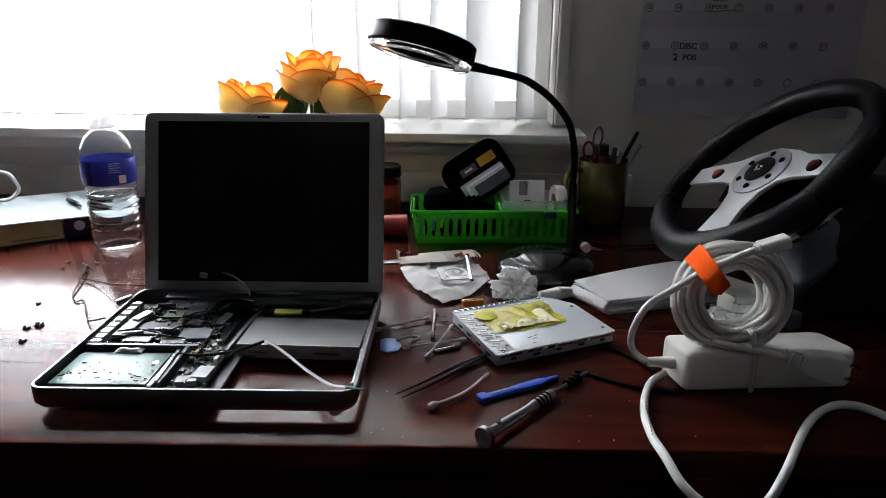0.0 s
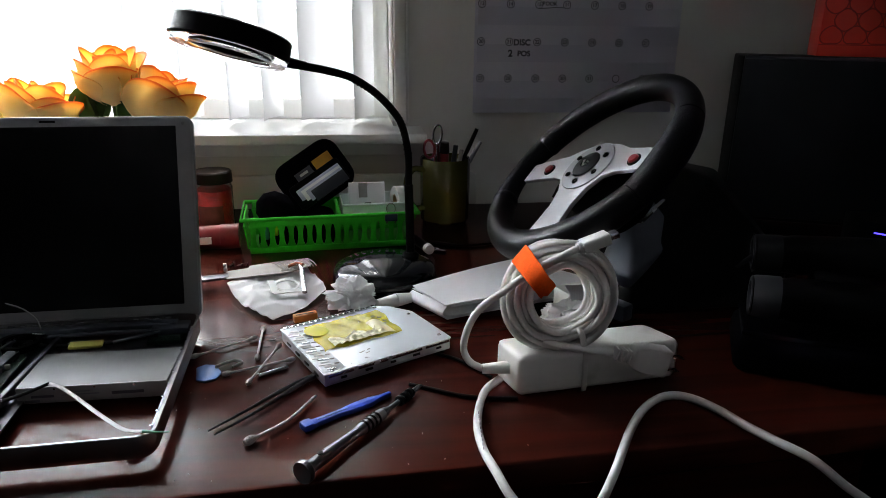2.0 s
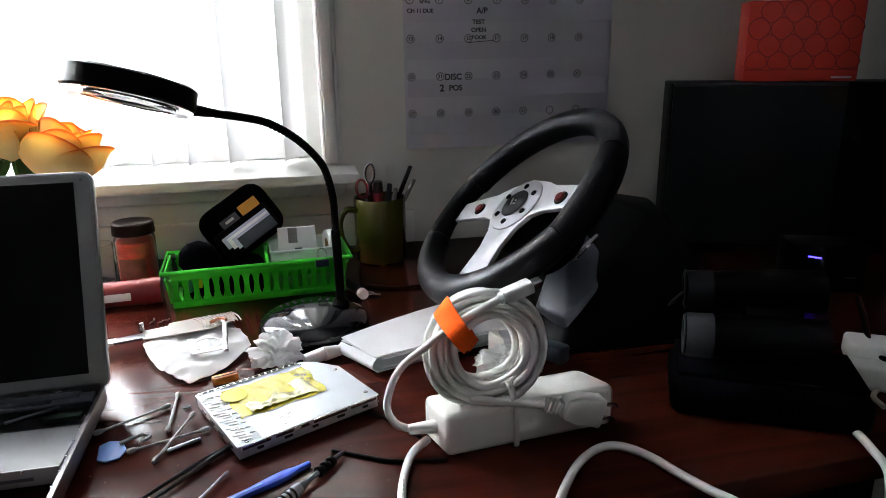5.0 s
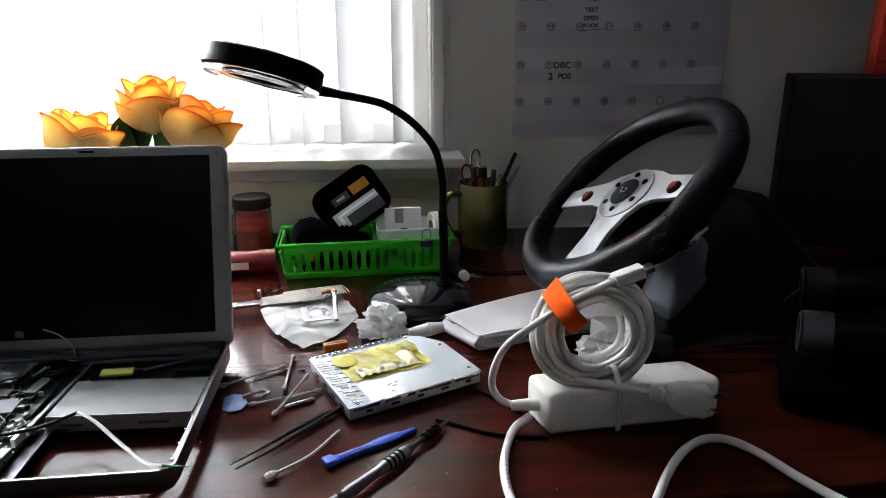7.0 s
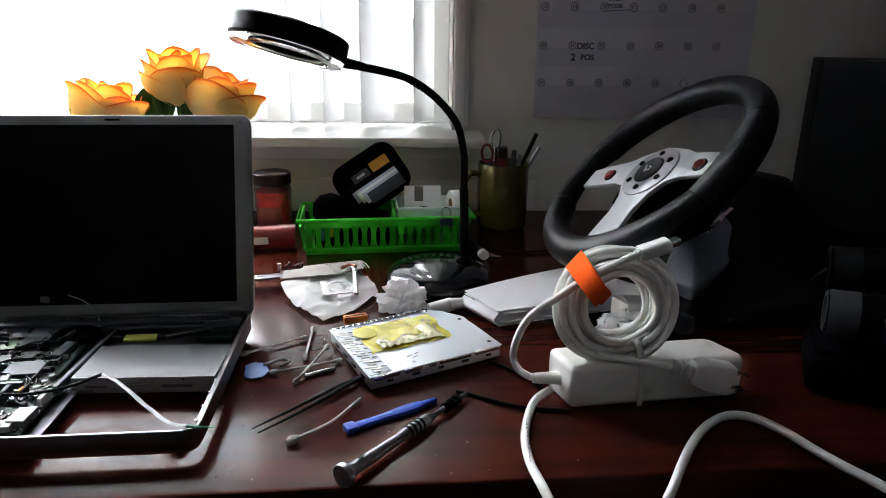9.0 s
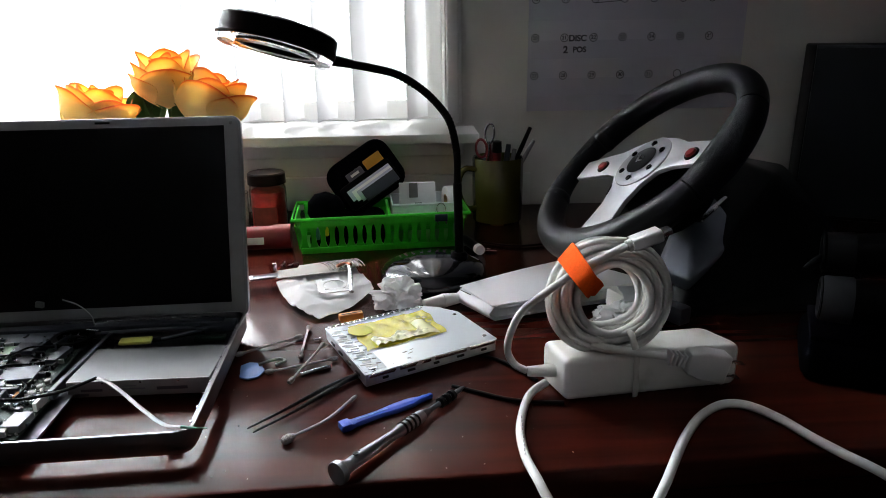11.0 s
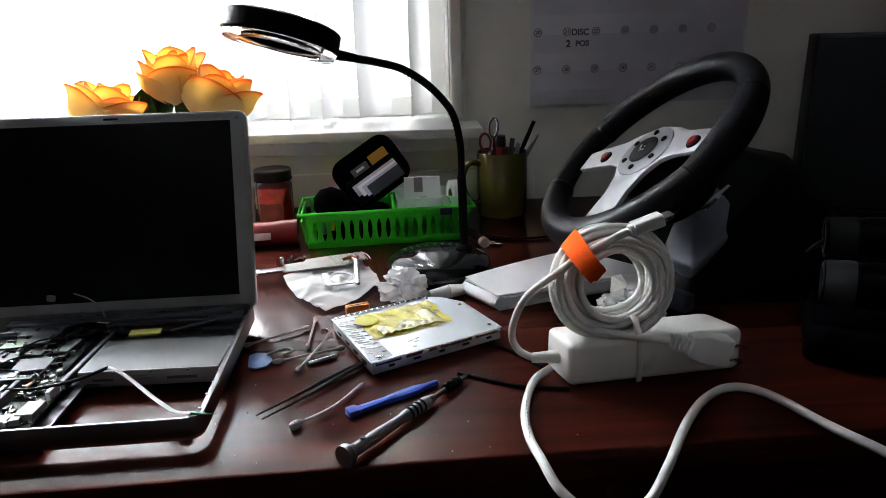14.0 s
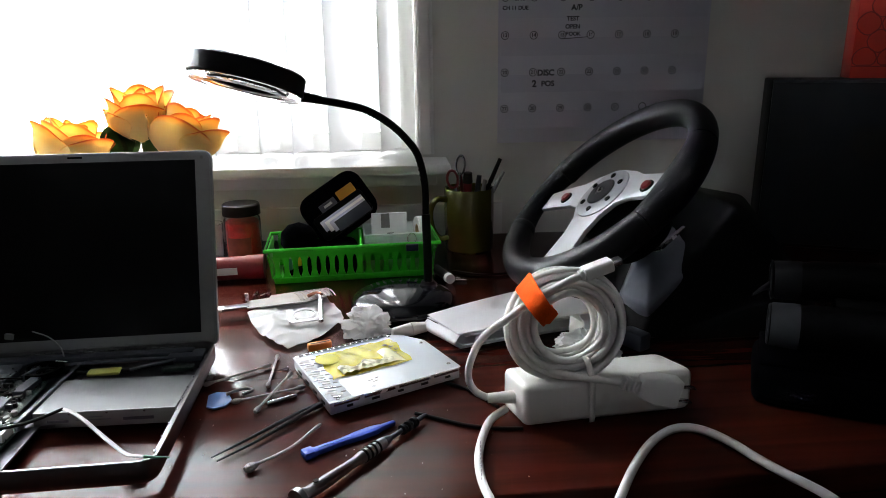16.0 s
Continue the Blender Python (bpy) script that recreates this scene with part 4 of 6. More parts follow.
part("head_joint", rod((0.030, 0.790, 0.275), (0.052, 0.804, 0.2695), 0.0062, 0.0048), BLACKP, lamp)

# ---------------------------------------------------------------- roses
vase = thing("flower_vase", "glass vase holding three yellow-orange roses behind the laptop", "vase")
part("glass", lathe([(0, 0.002), (0.028, 0.002), (0.031, 0.006), (0.026, 0.060), (0.030, 0.120), (0.0285, 0.120), (0.0245, 0.060), (0.028, 0.008), (0, 0.006)], 40), GLASSJ, vase, m=pose(-0.185, 0.885, 0))


def petal(h, w, cup, curl, seed):
    """One petal that rises along z from the flower's base and rolls outward at its lip."""
    rn = random.Random(seed)
    ph, amp = rn.uniform(0, 6), rn.uniform(0.05, 0.11)
    def f(u, v):
        s = 2 * u - 1
        wide = w * (math.sin(min(1.0, 0.14 + v * 0.95) * math.pi * 0.60)) * (1 - 0.30 * v ** 6)
        ang = s * wide / max(cup, 1e-3)
        rad = cup * (0.30 + 0.80 * math.sin(min(1.0, v * 1.5) * math.pi * 0.5)) + curl * max(0.0, v - 0.70) ** 2 * 5.0
        top = 1 - 0.18 * s * s + amp * 0.5 * math.sin(3 * s + ph)
        zz = h * v * top - curl * 1.5 * max(0.0, v - 0.72) ** 2 * (1 + 0.8 * math.sin(4 * s + ph))
        wob = 1 + amp * math.sin(3.2 * s + ph) * v * v
        return (rad * wob * math.sin(ang), -rad * wob * math.cos(ang), zz)
    return sheet(f, 14, 10, 0.0007, uv=True)


def rose(at, size, tilt, turn, seed, stem_to):
    r = thing("rose", "yellow-orange rose bloom with red-edged petals", "flower", pose(*at, tilt[0], tilt[1], turn), "roses in the vase")
    layers = ((3, 0.22, 0.98, 0.00), (3, 0.38, 1.06, 0.03), (4, 0.52, 1.04, 0.07), (4, 0.64, 0.98, 0.15))
    n = 0
    for cnt, cup, h, curl in layers:
        for k in range(cnt):
            n += 1
            a = 360 * k / cnt + 47 * cnt + 12 * math.sin(n * 3.1 + seed)
            part("petal", petal(size * h * (1 + 0.07 * math.sin(n * 5 + seed)), size * 0.62 * (0.5 + cup), size * cup, size * curl, seed * 50 + n), PETAL, r, m=pose(0, 0, -0.35 * size * cup, 0, 0, a))
    part("calyx", lathe([(0, -0.16 * size), (0.08 * size, -0.14 * size), (0.17 * size, -0.05 * size), (0.20 * size, 0.05 * size), (0, 0.02 * size)], 20), STEM, r)
    for k in range(5):
        def sep(u, v, k=k):
            s = (2 * u - 1) * 0.06 * size * (1 - v)
            return (s, -size * (0.16 + 0.34 * v), size * (-0.04 - 0.16 * v * v))
        part("sepal", sheet(sep, 3, 6, 0.0006), STEM, r, m=pose(0, 0, 0, 0, 0, 72 * k + 20))
    e = Vector(at)
    part("stem", tube([e - Vector((0, 0, 0.1 * size)), e.lerp(Vector(stem_to), 0.4) + Vector((0.004, 0, 0.006)), stem_to], 0.0028), STEM, r).matrix_parent_inverse = r.matrix_basis.inverted()
    return r


rose((-0.187, 0.902, 0.230), 0.056, (8, -4), 20, 1, (-0.186, 0.888, 0.05))
rose((-0.135, 0.880, 0.203), 0.062, (14, 12), 75, 2, (-0.180, 0.884, 0.05))
rose((-0.265, 0.862, 0.194), 0.057, (14, -8), 140, 3, (-0.190, 0.884, 0.05))


def leaf(u, v):
    s = (2 * u - 1) * 0.020 * math.sin(math.pi * min(1, v * 0.93 + 0.05)) ** 0.8
    return (s, 0.056 * v, 0.006 * math.sin(3 * v) + abs(s) * 0.35)


for at in ((-0.200, 0.888, 0.196, 60, 10, 70), (-0.168, 0.880, 0.190, 55, 5, -35), (-0.150, 0.886, 0.188, 62, 0, -80), (-0.212, 0.886, 0.190, 66, 0, 20)):
    part("leaf", sheet(leaf, 6, 10, 0.0006), STEM, vase, "dark green rose leaf", pose(*at))

# ---------------------------------------------------------------- optical drive
DX = Vector((0.899, 0.438, 0.0144)).normalized()
DY = Vector((-0.438, 0.899, -0.021))
DY = (DY - DX * DY.dot(DX)).normalized()
drive = thing("optical_drive", "slim silver optical drive with yellow tape lying on the desk", "disc drive", basis(Vector((0.068, 0.562, 0.0030)), DX, DY, DX.cross(DY)))
DP = [(0.0, 0.0), (0.139, 0.0), (0.141, 0.080), (0.128, 0.105), (0.114, 0.117), (0.004, 0.1175)]
part("tray_body", prism([(x * 0.985 + 0.001, y * 0.985 + 0.0010) for x, y in DP], 0.0, 0.0116, 0.0006), mat("drive_side_steel", (0.55, 0.55, 0.58), 0.4, 0.5, vary=0.2, scale=70), drive, "silver steel drive tray")
part("top_cover", prism(DP, 0.0116, 0.0128, 0.0004), DRVTOP, drive, "pale blue-grey steel cover")
for x0, x1 in ((0.004, 0.030), (0.034, 0.066), (0.070, 0.104), (0.108, 0.136)):
    part("edge_lip", prism([(x0, -0.0012), (x1, -0.0012), (x1, 0.0006), (x0, 0.0006)], 0.0086, 0.0122, 0.0004), ALUB, drive, "folded steel lip")
for k in range(5):
    part("edge_slot", box(0.006 + 0.002 * (k % 2), 0.0010, 0.0024, bevel=0.0003), CHIP, drive, m=pose(0.020 + 0.026 * k, 0.0004, 0.0050))
for k in range(4):
    part("side_slot", box(0.0010, 0.010, 0.0026, bevel=0.0003), CHIP, drive, m=pose(0.0010 + 0.0007 * k, 0.020 + 0.024 * k, 0.0056))
part("corner_foot", lathe([(0, -0.0040), (0.0032, -0.0038), (0.0040, 0.0002), (0, 0.0002)], 16), BLACKP, drive, m=pose(0.132, 0.008, 0))
part("corner_foot", lathe([(0, -0.0028), (0.0032, -0.0026), (0.0040, 0.0002), (0, 0.0002)], 16), BLACKP, drive, m=pose(0.008, 0.008, 0))
part("flex_cable", box(0.022, 0.110, 0.0005, bevel=0.0002), mat("speckled_flex", (0.62, 0.66, 0.69), 0.4, 0.1, vary=0.2, scale=200), drive, "silver flex with rows of pads", m=pose(0.0135, 0.058, 0.0131, 0, 0, -1.5))
for k in range(19):
    part("pad", box(0.0115 if k % 3 else 0.0080, 0.0026, 0.0012, bevel=0.0003, seg=1), WHITEP if k % 4 else ALUB, drive, "bright solder pad", m=pose(0.0105 + 0.0018 * math.sin(k * 2.2), 0.006 + 0.0053 * k, 0.0138, 0, 0, -16))
    if k % 2:
        part("pad_gap", box(0.0045, 0.0014, 0.0008, bevel=0.0002, seg=1), GREYP, drive, m=pose(0.0195, 0.0085 + 0.0053 * k, 0.0137, 0, 0, -16))
part("back_rail", box(0.104, 0.0050, 0.0014, bevel=0.0003), ALUB, drive, "bright metal rail with slots", m=pose(0.058, 0.1142, 0.0135))
for k in range(15):
    part("rail_slot", box(0.0044, 0.0022, 0.0006, bevel=0.0001, seg=1), CHIP, drive, m=pose(0.012 + 0.0066 * k, 0.1135, 0.0144))
for k, (x, w) in enumerate(((0.030, 0.016), (0.052, 0.020), (0.076, 0.016))):
    part("dark_stripe", box(w, 0.0040, 0.0004, bevel=0.0001), CHIP, drive, m=pose(x, 0.1010 - 0.001 * k, 0.0131))


def tapef(u, v):
    x = 0.020 + 0.085 * u + 0.006 * v
    return (x + 0.0015 * math.sin(11 * v), 0.0415 + 0.0630 * v - 0.003 * u + 0.0012 * math.sin(14 * u), 0.0134 + 0.0014 * abs(noise.noise(Vector((u * 9, v * 6, 3)))) + 0.0006 * abs(math.sin(13 * u + 5 * v)))


part("yellow_tape", sheet(tapef, 40, 24, 0.00015), YTAPE, drive, "crinkled translucent yellow tape")
# wrinkled strip whose pale colour paints in the white glints on the tape
part("tape_gloss", sheet(lambda u, v: (0.032 + 0.058 * u, 0.0440 + 0.0200 * v * (0.55 + 0.45 * math.sin(7 * u + 1) ** 2), 0.0152 + 0.0030 * abs(noise.noise(Vector((u * 7, v * 4, 9))))), 44, 14, 0.0002), mat("wrinkled_tape_glint", (0.74, 0.71, 0.42), 0.14, vary=0.15, scale=60, bump=0.5, bump_scale=120), drive, "wrinkled shiny tape with its white glints put into a pale colour")
part("tape_peak", sheet(lambda u, v: (0.082 + 0.016 * u, 0.050 + 0.026 * v - 0.010 * u, 0.0150 + 0.0045 * math.sin(math.pi * u) * v), 8, 8, 0.0002), mat("clear_tape_fold", (0.70, 0.67, 0.36), 0.15, vary=0.1, scale=60), drive, "raised pale fold of tape")
part("tape_fold", lathe([(0, 0.0016), (0.009, 0.0012), (0.0125, 0.0004), (0.0125, 0), (0, 0)], 24), mat("mustard_disc", (0.46, 0.42, 0.02), 0.4, vary=0.08), drive, "mustard round tape fold", pose(0.031, 0.0865, 0.0152, 2, 3))
for x, y, r in ((0.096, 0.086, 0.0024), (0.101, 0.081, 0.0026), (0.0965, 0.075, 0.0022), (0.102, 0.071, 0.0024), (0.0985, 0.064, 0.0018)):
    part("print_mark", lathe([(r - 0.0009, 0), (r, 0), (r, 0.0003), (r - 0.0009, 0.0003)], 14), INK, drive, m=pose(x, y, 0.0152))
for x, y, w in ((0.050, 0.022, 0.006), (0.058, 0.024, 0.004), (0.054, 0.018, 0.005), (0.110, 0.092, 0.004)):
    part("scuff", box(w, 0.0012, 0.0002), GREYP, drive, m=pose(x, y, 0.0129, 0, 0, 14))
for x, y in ((0.132, 0.012), (0.010, 0.004), (0.112, 0.112), (0.134, 0.075)):
    part("screw", lathe([(0, 0.0008), (0.0018, 0.0006), (0.0022, 0), (0, 0)], 16), STEEL, drive, m=pose(x, y, 0.0128))

# ---------------------------------------------------------------- power adapter with its cables
adapter = thing("power_adapter", "white power adapter brick with its cable coiled on top", "power adapter")
BX = Vector((0.9933, 0.1155, 0)).normalized()
BMX = basis(Vector((0.2395, 0.5290, 0.0)), BX, Vector((-BX.y, BX.x, 0)), Vector((0, 0, 1)))
part("brick", prism([(0, 0), (0.157, 0), (0.158, 0.008), (0.147, 0.038), (0.140, 0.043), (-0.008, 0.043)], 0.0008, 0.0405, 0.0058, 4), ADAPT, adapter, "white rounded plastic brick", BMX)
part("strain_relief", rod((0.235, 0.550, 0.0205), (0.210, 0.5515, 0.0195), 0.0062, 0.0044), ADAPT, adapter)
coil_c = Vector((0.2795, 0.556, 0.0890))
rngc = random.Random(7)


def loop(r, y, dx, dz, ph):
    pts = []
    for k in range(16):
        a = 2 * math.pi * k / 16
        rr = r * (1 + 0.02 * math.sin(2 * a + ph))
        z = 0.95 * rr * math.sin(a) + dz
        pts.append(coil_c + Vector((rr * 1.02 * math.cos(a) + dx, y + 0.16 * z + 0.003 * math.sin(3 * a + ph), z)))
    return pts


for k in range(13):
    r = 0.0506 - 0.0018 * k
    y = (-0.003, 0.004, -0.009, 0.009, -0.001, 0.012, -0.010, 0.005, -0.005, 0.010, 0.000, -0.008, 0.006)[k]
    part("coiled_cable", tube(loop(r, y, rngc.uniform(-0.0026, 0.0026), rngc.uniform(-0.002, 0.001) - 0.06 * (0.0515 - r), k), 0.0033, 4, 10, closed=True), CABLEW, adapter, "coiled white cable")
part("lead", tube([(0.210, 0.5535, 0.019), (0.199, 0.554, 0.026), (0.193, 0.554, 0.040), (0.196, 0.552, 0.060), (0.206, 0.549, 0.080), (0.226, 0.543, 0.099), (0.248, 0.535, 0.119), (0.268, 0.528, 0.133), (0.283, 0.528, 0.1402)], 0.0033), CABLEW, adapter, "white cable lead")
ua, ub = Vector((0.282, 0.528, 0.1400)), Vector((0.3105, 0.531, 0.1490))
ud = (ub - ua).normalized()
plug = part("connector", prism(rounded(0.0150, 0.0105, 0.0032), 0.0, 0.0250, 0.0012), WHITEP, adapter, "white plug of the cable", Matrix.Translation(ua + ud * 0.004) @ ud.to_track_quat("Z", "Y").to_matrix().to_4x4())
part("plug_tip", prism(rounded(0.0105, 0.0055, 0.0018), 0.0251, 0.0335, 0.0005), STEEL, plug, "metal plug tip")
part("plug_sleeve", lathe([(0.0034, -0.004), (0.0046, -0.003), (0.0050, 0.001), (0, 0.001)], 20), WHITEP, plug)
er, et = Vector((math.cos(radians(140)), 0, math.sin(radians(140)))), Vector((math.sin(radians(140)), 0.05, -math.cos(radians(140))))
tie_c = coil_c + er * 0.0415 + Vector((0.003, -0.009, -0.002))


def tie_at(u, v):
    a = 2 * math.pi * u
    return tie_c + er * (0.0150 * math.cos(a)) + Vector((0, 0.0300 * math.sin(a), 0)) + et * (0.0175 * (v - 0.5) * (1 + 0.10 * math.sin(a + 1)) + 0.004 * math.cos(a))


part("cable_tie", sheet(tie_at, 48, 5, 0.0018), ORANGE, adapter, "orange hook-and-loop cable tie")
part("tie_end", sheet(lambda u, v: tie_c + er * (0.003 - 0.0165 * u) + Vector((0, -0.0308 + 0.006 * u * u, 0)) + et * ((0.0160 - 0.005 * u ** 3) * (v - 0.5)), 12, 5, 0.0020), ORANGE, adapter, "orange tie end")
part("zip_tie", tube([(0.2950, 0.5420, 0.0600), (0.2955, 0.5350, 0.0575), (0.2970, 0.5305, 0.0490), (0.2990, 0.5305, 0.0415), (0.3000, 0.5325, 0.030), (0.3010, 0.5335, 0.012), (0.3015, 0.5345, 0.0010)], 0.0030, flat=0.35), mat("pale_tie", (0.72, 0.70, 0.66), 0.35, vary=0.05), adapter, "pale strap")
part("cord_end", tube([(0.262, 0.540, 0.0500), (0.285, 0.534, 0.0460), (0.308, 0.528, 0.0445), (0.322, 0.526, 0.0425)], 0.0034), CABLEW, adapter)
cm = look((0.322, 0.526, 0.0425), (0.374, 0.5285, 0.0290))
acp = part("mains_plug", hull([(x, y, z) for z, w, h in ((-0.018, 0.009, 0.0075), (-0.030, 0.0125, 0.0085), (-0.054, 0.0130, 0.0085)) for x in (-h, h) for y in (-w, w)], 0.002), WHITEP, adapter, "white mains plug", cm)
for k in range(4):
    part("relief_rib", box(0.010, 0.0115, 0.0024, bevel=0.001), WHITEP, acp, m=pose(0, 0, -0.003 - 0.0042 * k))
for s in (-1, 1):
    part("prong", box(0.0016, 0.0065, 0.0160, bevel=0.0003), STEEL, acp, "metal prong", pose(0, 0.0065 * s, -0.0615, 0, 0, 90))
part("mains_cord", tube([(0.226, 0.548, 0.010), (0.212, 0.536, 0.008), (0.203, 0.520, 0.0045), (0.194, 0.486, 0.0045), (0.192, 0.452, 0.0050), (0.196, 0.424, 0.0050), (0.205, 0.403, -0.005), (0.222, 0.395, -0.016), (0.245, 0.393, -0.0205), (0.266, 0.400, -0.016), (0.285, 0.418, -0.002), (0.303, 0.443, 0.0055), (0.319, 0.467, 0.0045), (0.337, 0.489, 0.0045), (0.353, 0.503, 0.0045), (0.368, 0.5105, 0.0045), (0.382, 0.5100, 0.0045), (0.394, 0.501, 0.0045), (0.405, 0.483, 0.0045), (0.414, 0.460, 0.0045), (0.424, 0.438, 0.005), (0.445, 0.415, 0.000), (0.476, 0.406, -0.024), (0.516, 0.408, -0.050), (0.552, 0.414, -0.060), (0.578, 0.424, -0.045), (0.590, 0.440, -0.010), (0.588, 0.460, 0.0045), (0.598, 0.492, 0.0045), (0.615, 0.522, 0.0045), (0.640, 0.552, 0.0045)], 0.0036), CABLEW, adapter, "thick white mains cord hanging over the desk edge")
for k in range(10):
    part("cord_print", box(0.0030, 0.0006, 0.0006), INKP, adapter, m=pose(0.1958 - 0.0006 * k + 0.001, 0.497 - 0.0055 * k, 0.0086, 0, 0, 80))

# ---------------------------------------------------------------- bottle
bottle = thing("water_bottle", "clear plastic water bottle with a blue label, half full", "bottle", pose(-0.500, 0.922, 0) @ Matrix.Diagonal((1.12, 1.12, 0.92, 1)))
prof = [(0.024, 0.004), (0.0300, 0.002), (0.0325, 0.010), (0.0325, 0.026)]
for k in range(6):
    z = 0.030 + 0.012 * k
    prof += [(0.0302, z), (0.0322, z + 0.004), (0.0325, z + 0.007)]
prof += [(0.0322, 0.104), (0.0322, 0.146), (0.0328, 0.150), (0.0310, 0.162), (0.0240, 0.178), (0.0150, 0.188), (0.0118, 0.192), (0.0118, 0.196)]
part("plastic_body", lathe([(0, 0.006)] + prof + [(r - 0.0007, z) for r, z in reversed(prof)] + [(0, 0.0068)], 48), CLEAR, bottle, "clear ribbed plastic body").visible_shadow = False
part("water", lathe([(0, 0.008)] + [(r - 0.0012, z + 0.0006) for r, z in prof[1:-10]] + [(0.0306, 0.086), (0, 0.086)], 48), WATER, bottle, "clear water").visible_shadow = False
part("cap", lathe([(0, 0.210), (0.0128, 0.210), (0.0138, 0.208), (0.0140, 0.197), (0.0150, 0.195), (0.0150, 0.192), (0, 0.192)], 40), mat("cap_white_plastic", (0.9, 0.9, 0.9), 0.4, vary=0.03, thin=0.7), bottle, "white screw cap")
part("label", lathe([(0.0328, 0.106), (0.0331, 0.1065), (0.0331, 0.1445), (0.0328, 0.145)], 64), LABELB, bottle, "blue paper label")


def label_patch(a0, a1, z0, z1, material, name, text=""):
    part(name, sheet(lambda u, v: (0.0334 * math.cos(radians(a0 + (a1 - a0) * u)), 0.0334 * math.sin(radians(a0 + (a1 - a0) * u)), z0 + (z1 - z0) * v), 10, 1, 0.0002), material, bottle, text)


label_patch(246, 262, 0.108, 0.143, LABELD, "label_stripe", "dark blue stripe")
for k in range(5):
    label_patch(300, 324 - 5 * (k % 2), 0.1398 - 0.0034 * k, 0.1408 - 0.0034 * k, LABELW, "print_bar")
for k in range(7):
    label_patch(200, 224 + 5 * (k % 3), 0.1375 - 0.0042 * k, 0.1388 - 0.0042 * k, LABELW, "print_bar")
label_patch(318, 334, 0.1085, 0.121, WHITEP, "barcode_patch", "white printed patch")

# ---------------------------------------------------------------- books and papers beside the bottle
BK = pose(-0.560, 0.972, 0, 0, 0, 35.5)
bk = thing("book", "thick tan book lying flat under loose papers", "book", BK)
part("page_block", box(0.185, 0.150, 0.028, (-0.145, 0.078, 0.0155), 0.001), PAGES, bk)
part("cover", box(0.195, 0.160, 0.0016, (-0.148, 0.080, 0.0008), 0.0004), BOOKC, bk)
part("cover", box(0.195, 0.160, 0.0016, (-0.148, 0.080, 0.0302), 0.0004), BOOKC, bk, "tan card cover")
part("spine", box(0.195, 0.0018, 0.0305, (-0.148, -0.0008, 0.0155), 0.0005), BOOKC, bk, "tan spine")
part("print_bar", box(0.060, 0.0004, 0.002, (-0.09, -0.0020, 0.006)), INKP, bk)
b2 = thing("book", "dark purple book with a round emblem on its spine", "book", BK)
part("cover", box(0.044, 0.150, 0.031, (-0.024, 0.079, 0.0155), 0.002), BOOKD, b2)
part("emblem", lathe([(0, 0.0006), (0.007, 0.0005), (0.008, 0), (0, 0)], 24), LABELW, b2, "pale round emblem", pose(-0.026, 0.004, 0.016, 90))
roll = thing("paper_roll", "white paper roll beside the books", "paper", BK)
part("sheet", rod((0.012, 0.010, 0.0135), (0.012, 0.120, 0.0135), 0.0135, seg=24), PAPER, roll)
lp = solo("sheet_of_paper", sheet(lambda u, v: (-0.26 + 0.30 * u, -0.012 + 0.18 * v, 0.0335 + 0.002 * math.sin(4 * u) + 0.004 * u * v), 16, 8, 0.0016), FOLDER, "pale blue folder of papers lying on the books", "paper", BK)
pen = thing("pen", "black pen lying on the papers", "pen")
part("barrel", rod((-0.640, 1.030, 0.0395), (-0.606, 1.000, 0.0405), 0.0036), BLACKP, pen)
part("tip", rod((-0.606, 1.000, 0.0405), (-0.594, 0.990, 0.0400), 0.0026, 0.0012), DGREY, pen)
solo("white_cable", tube([(-0.82, 1.00, 0.039), (-0.735, 1.005, 0.042), (-0.704, 1.000, 0.058), (-0.700, 0.995, 0.074), (-0.722, 1.000, 0.090), (-0.82, 1.03, 0.080)], 0.003), CABLEW, "white cable looping beside the books", "cable")

# ---------------------------------------------------------------- jar, red tube, candle glass
jar = thing("jar", "glass jar of red sweets with a dark lid", "jar", pose(-0.117, 1.095, 0))
part("glass", lathe([(0, 0.001), (0.026, 0.001), (0.029, 0.005), (0.029, 0.068), (0.026, 0.076), (0.025, 0.076), (0.0272, 0.067), (0.0272, 0.005), (0, 0.003)], 40), GLASSJ, jar).visible_shadow = False
part("contents", lathe([(0, 0.004), (0.0262, 0.005), (0.0266, 0.064), (0.012, 0.067), (0, 0.066)], 36), CANDY, jar, "red jar contents")
part("lid", lathe([(0, 0.094), (0.0275, 0.094), (0.0295, 0.092), (0.0300, 0.076), (0, 0.076)], 40), LIDB, jar, "dark brown screw lid")
part("label", sheet(lambda u, v: (0.0293 * math.cos(radians(225 + 80 * u)), 0.0293 * math.sin(radians(225 + 80 * u)), 0.012 + 0.03 * v), 12, 1, 0.0002), mat("brown_label", (0.22, 0.06, 0.04), 0.5, vary=0.5, scale=60), jar)
tubeob = thing("red_tube", "red plastic tube with a white label lying before the jar", "tube")
part("tube_body", rod((-0.225, 0.977, 0.0175), (-0.068, 0.991, 0.0175), 0.0172, seg=30), REDP, tubeob)
part("tube_cap", rod((-0.092, 0.989, 0.0176), (-0.066, 0.9914, 0.0176), 0.0182, seg=30), REDP, tubeob)
part("label", box(0.040, 0.0008, 0.0105, bevel=0.0003), WHITEP, tubeob, "white label strip", pose(-0.122, 0.9685, 0.0175, -4, 0, 5))
gl = solo("candle_glass", lathe([(0, 0.001), (0.022, 0.001), (0.024, 0.004), (0.026, 0.060), (0.0245, 0.060), (0.0225, 0.005), (0, 0.003)], 36), GLASSJ, "small clear glass standing beside the jar", "glass", pose(-0.176, 1.10, 0))

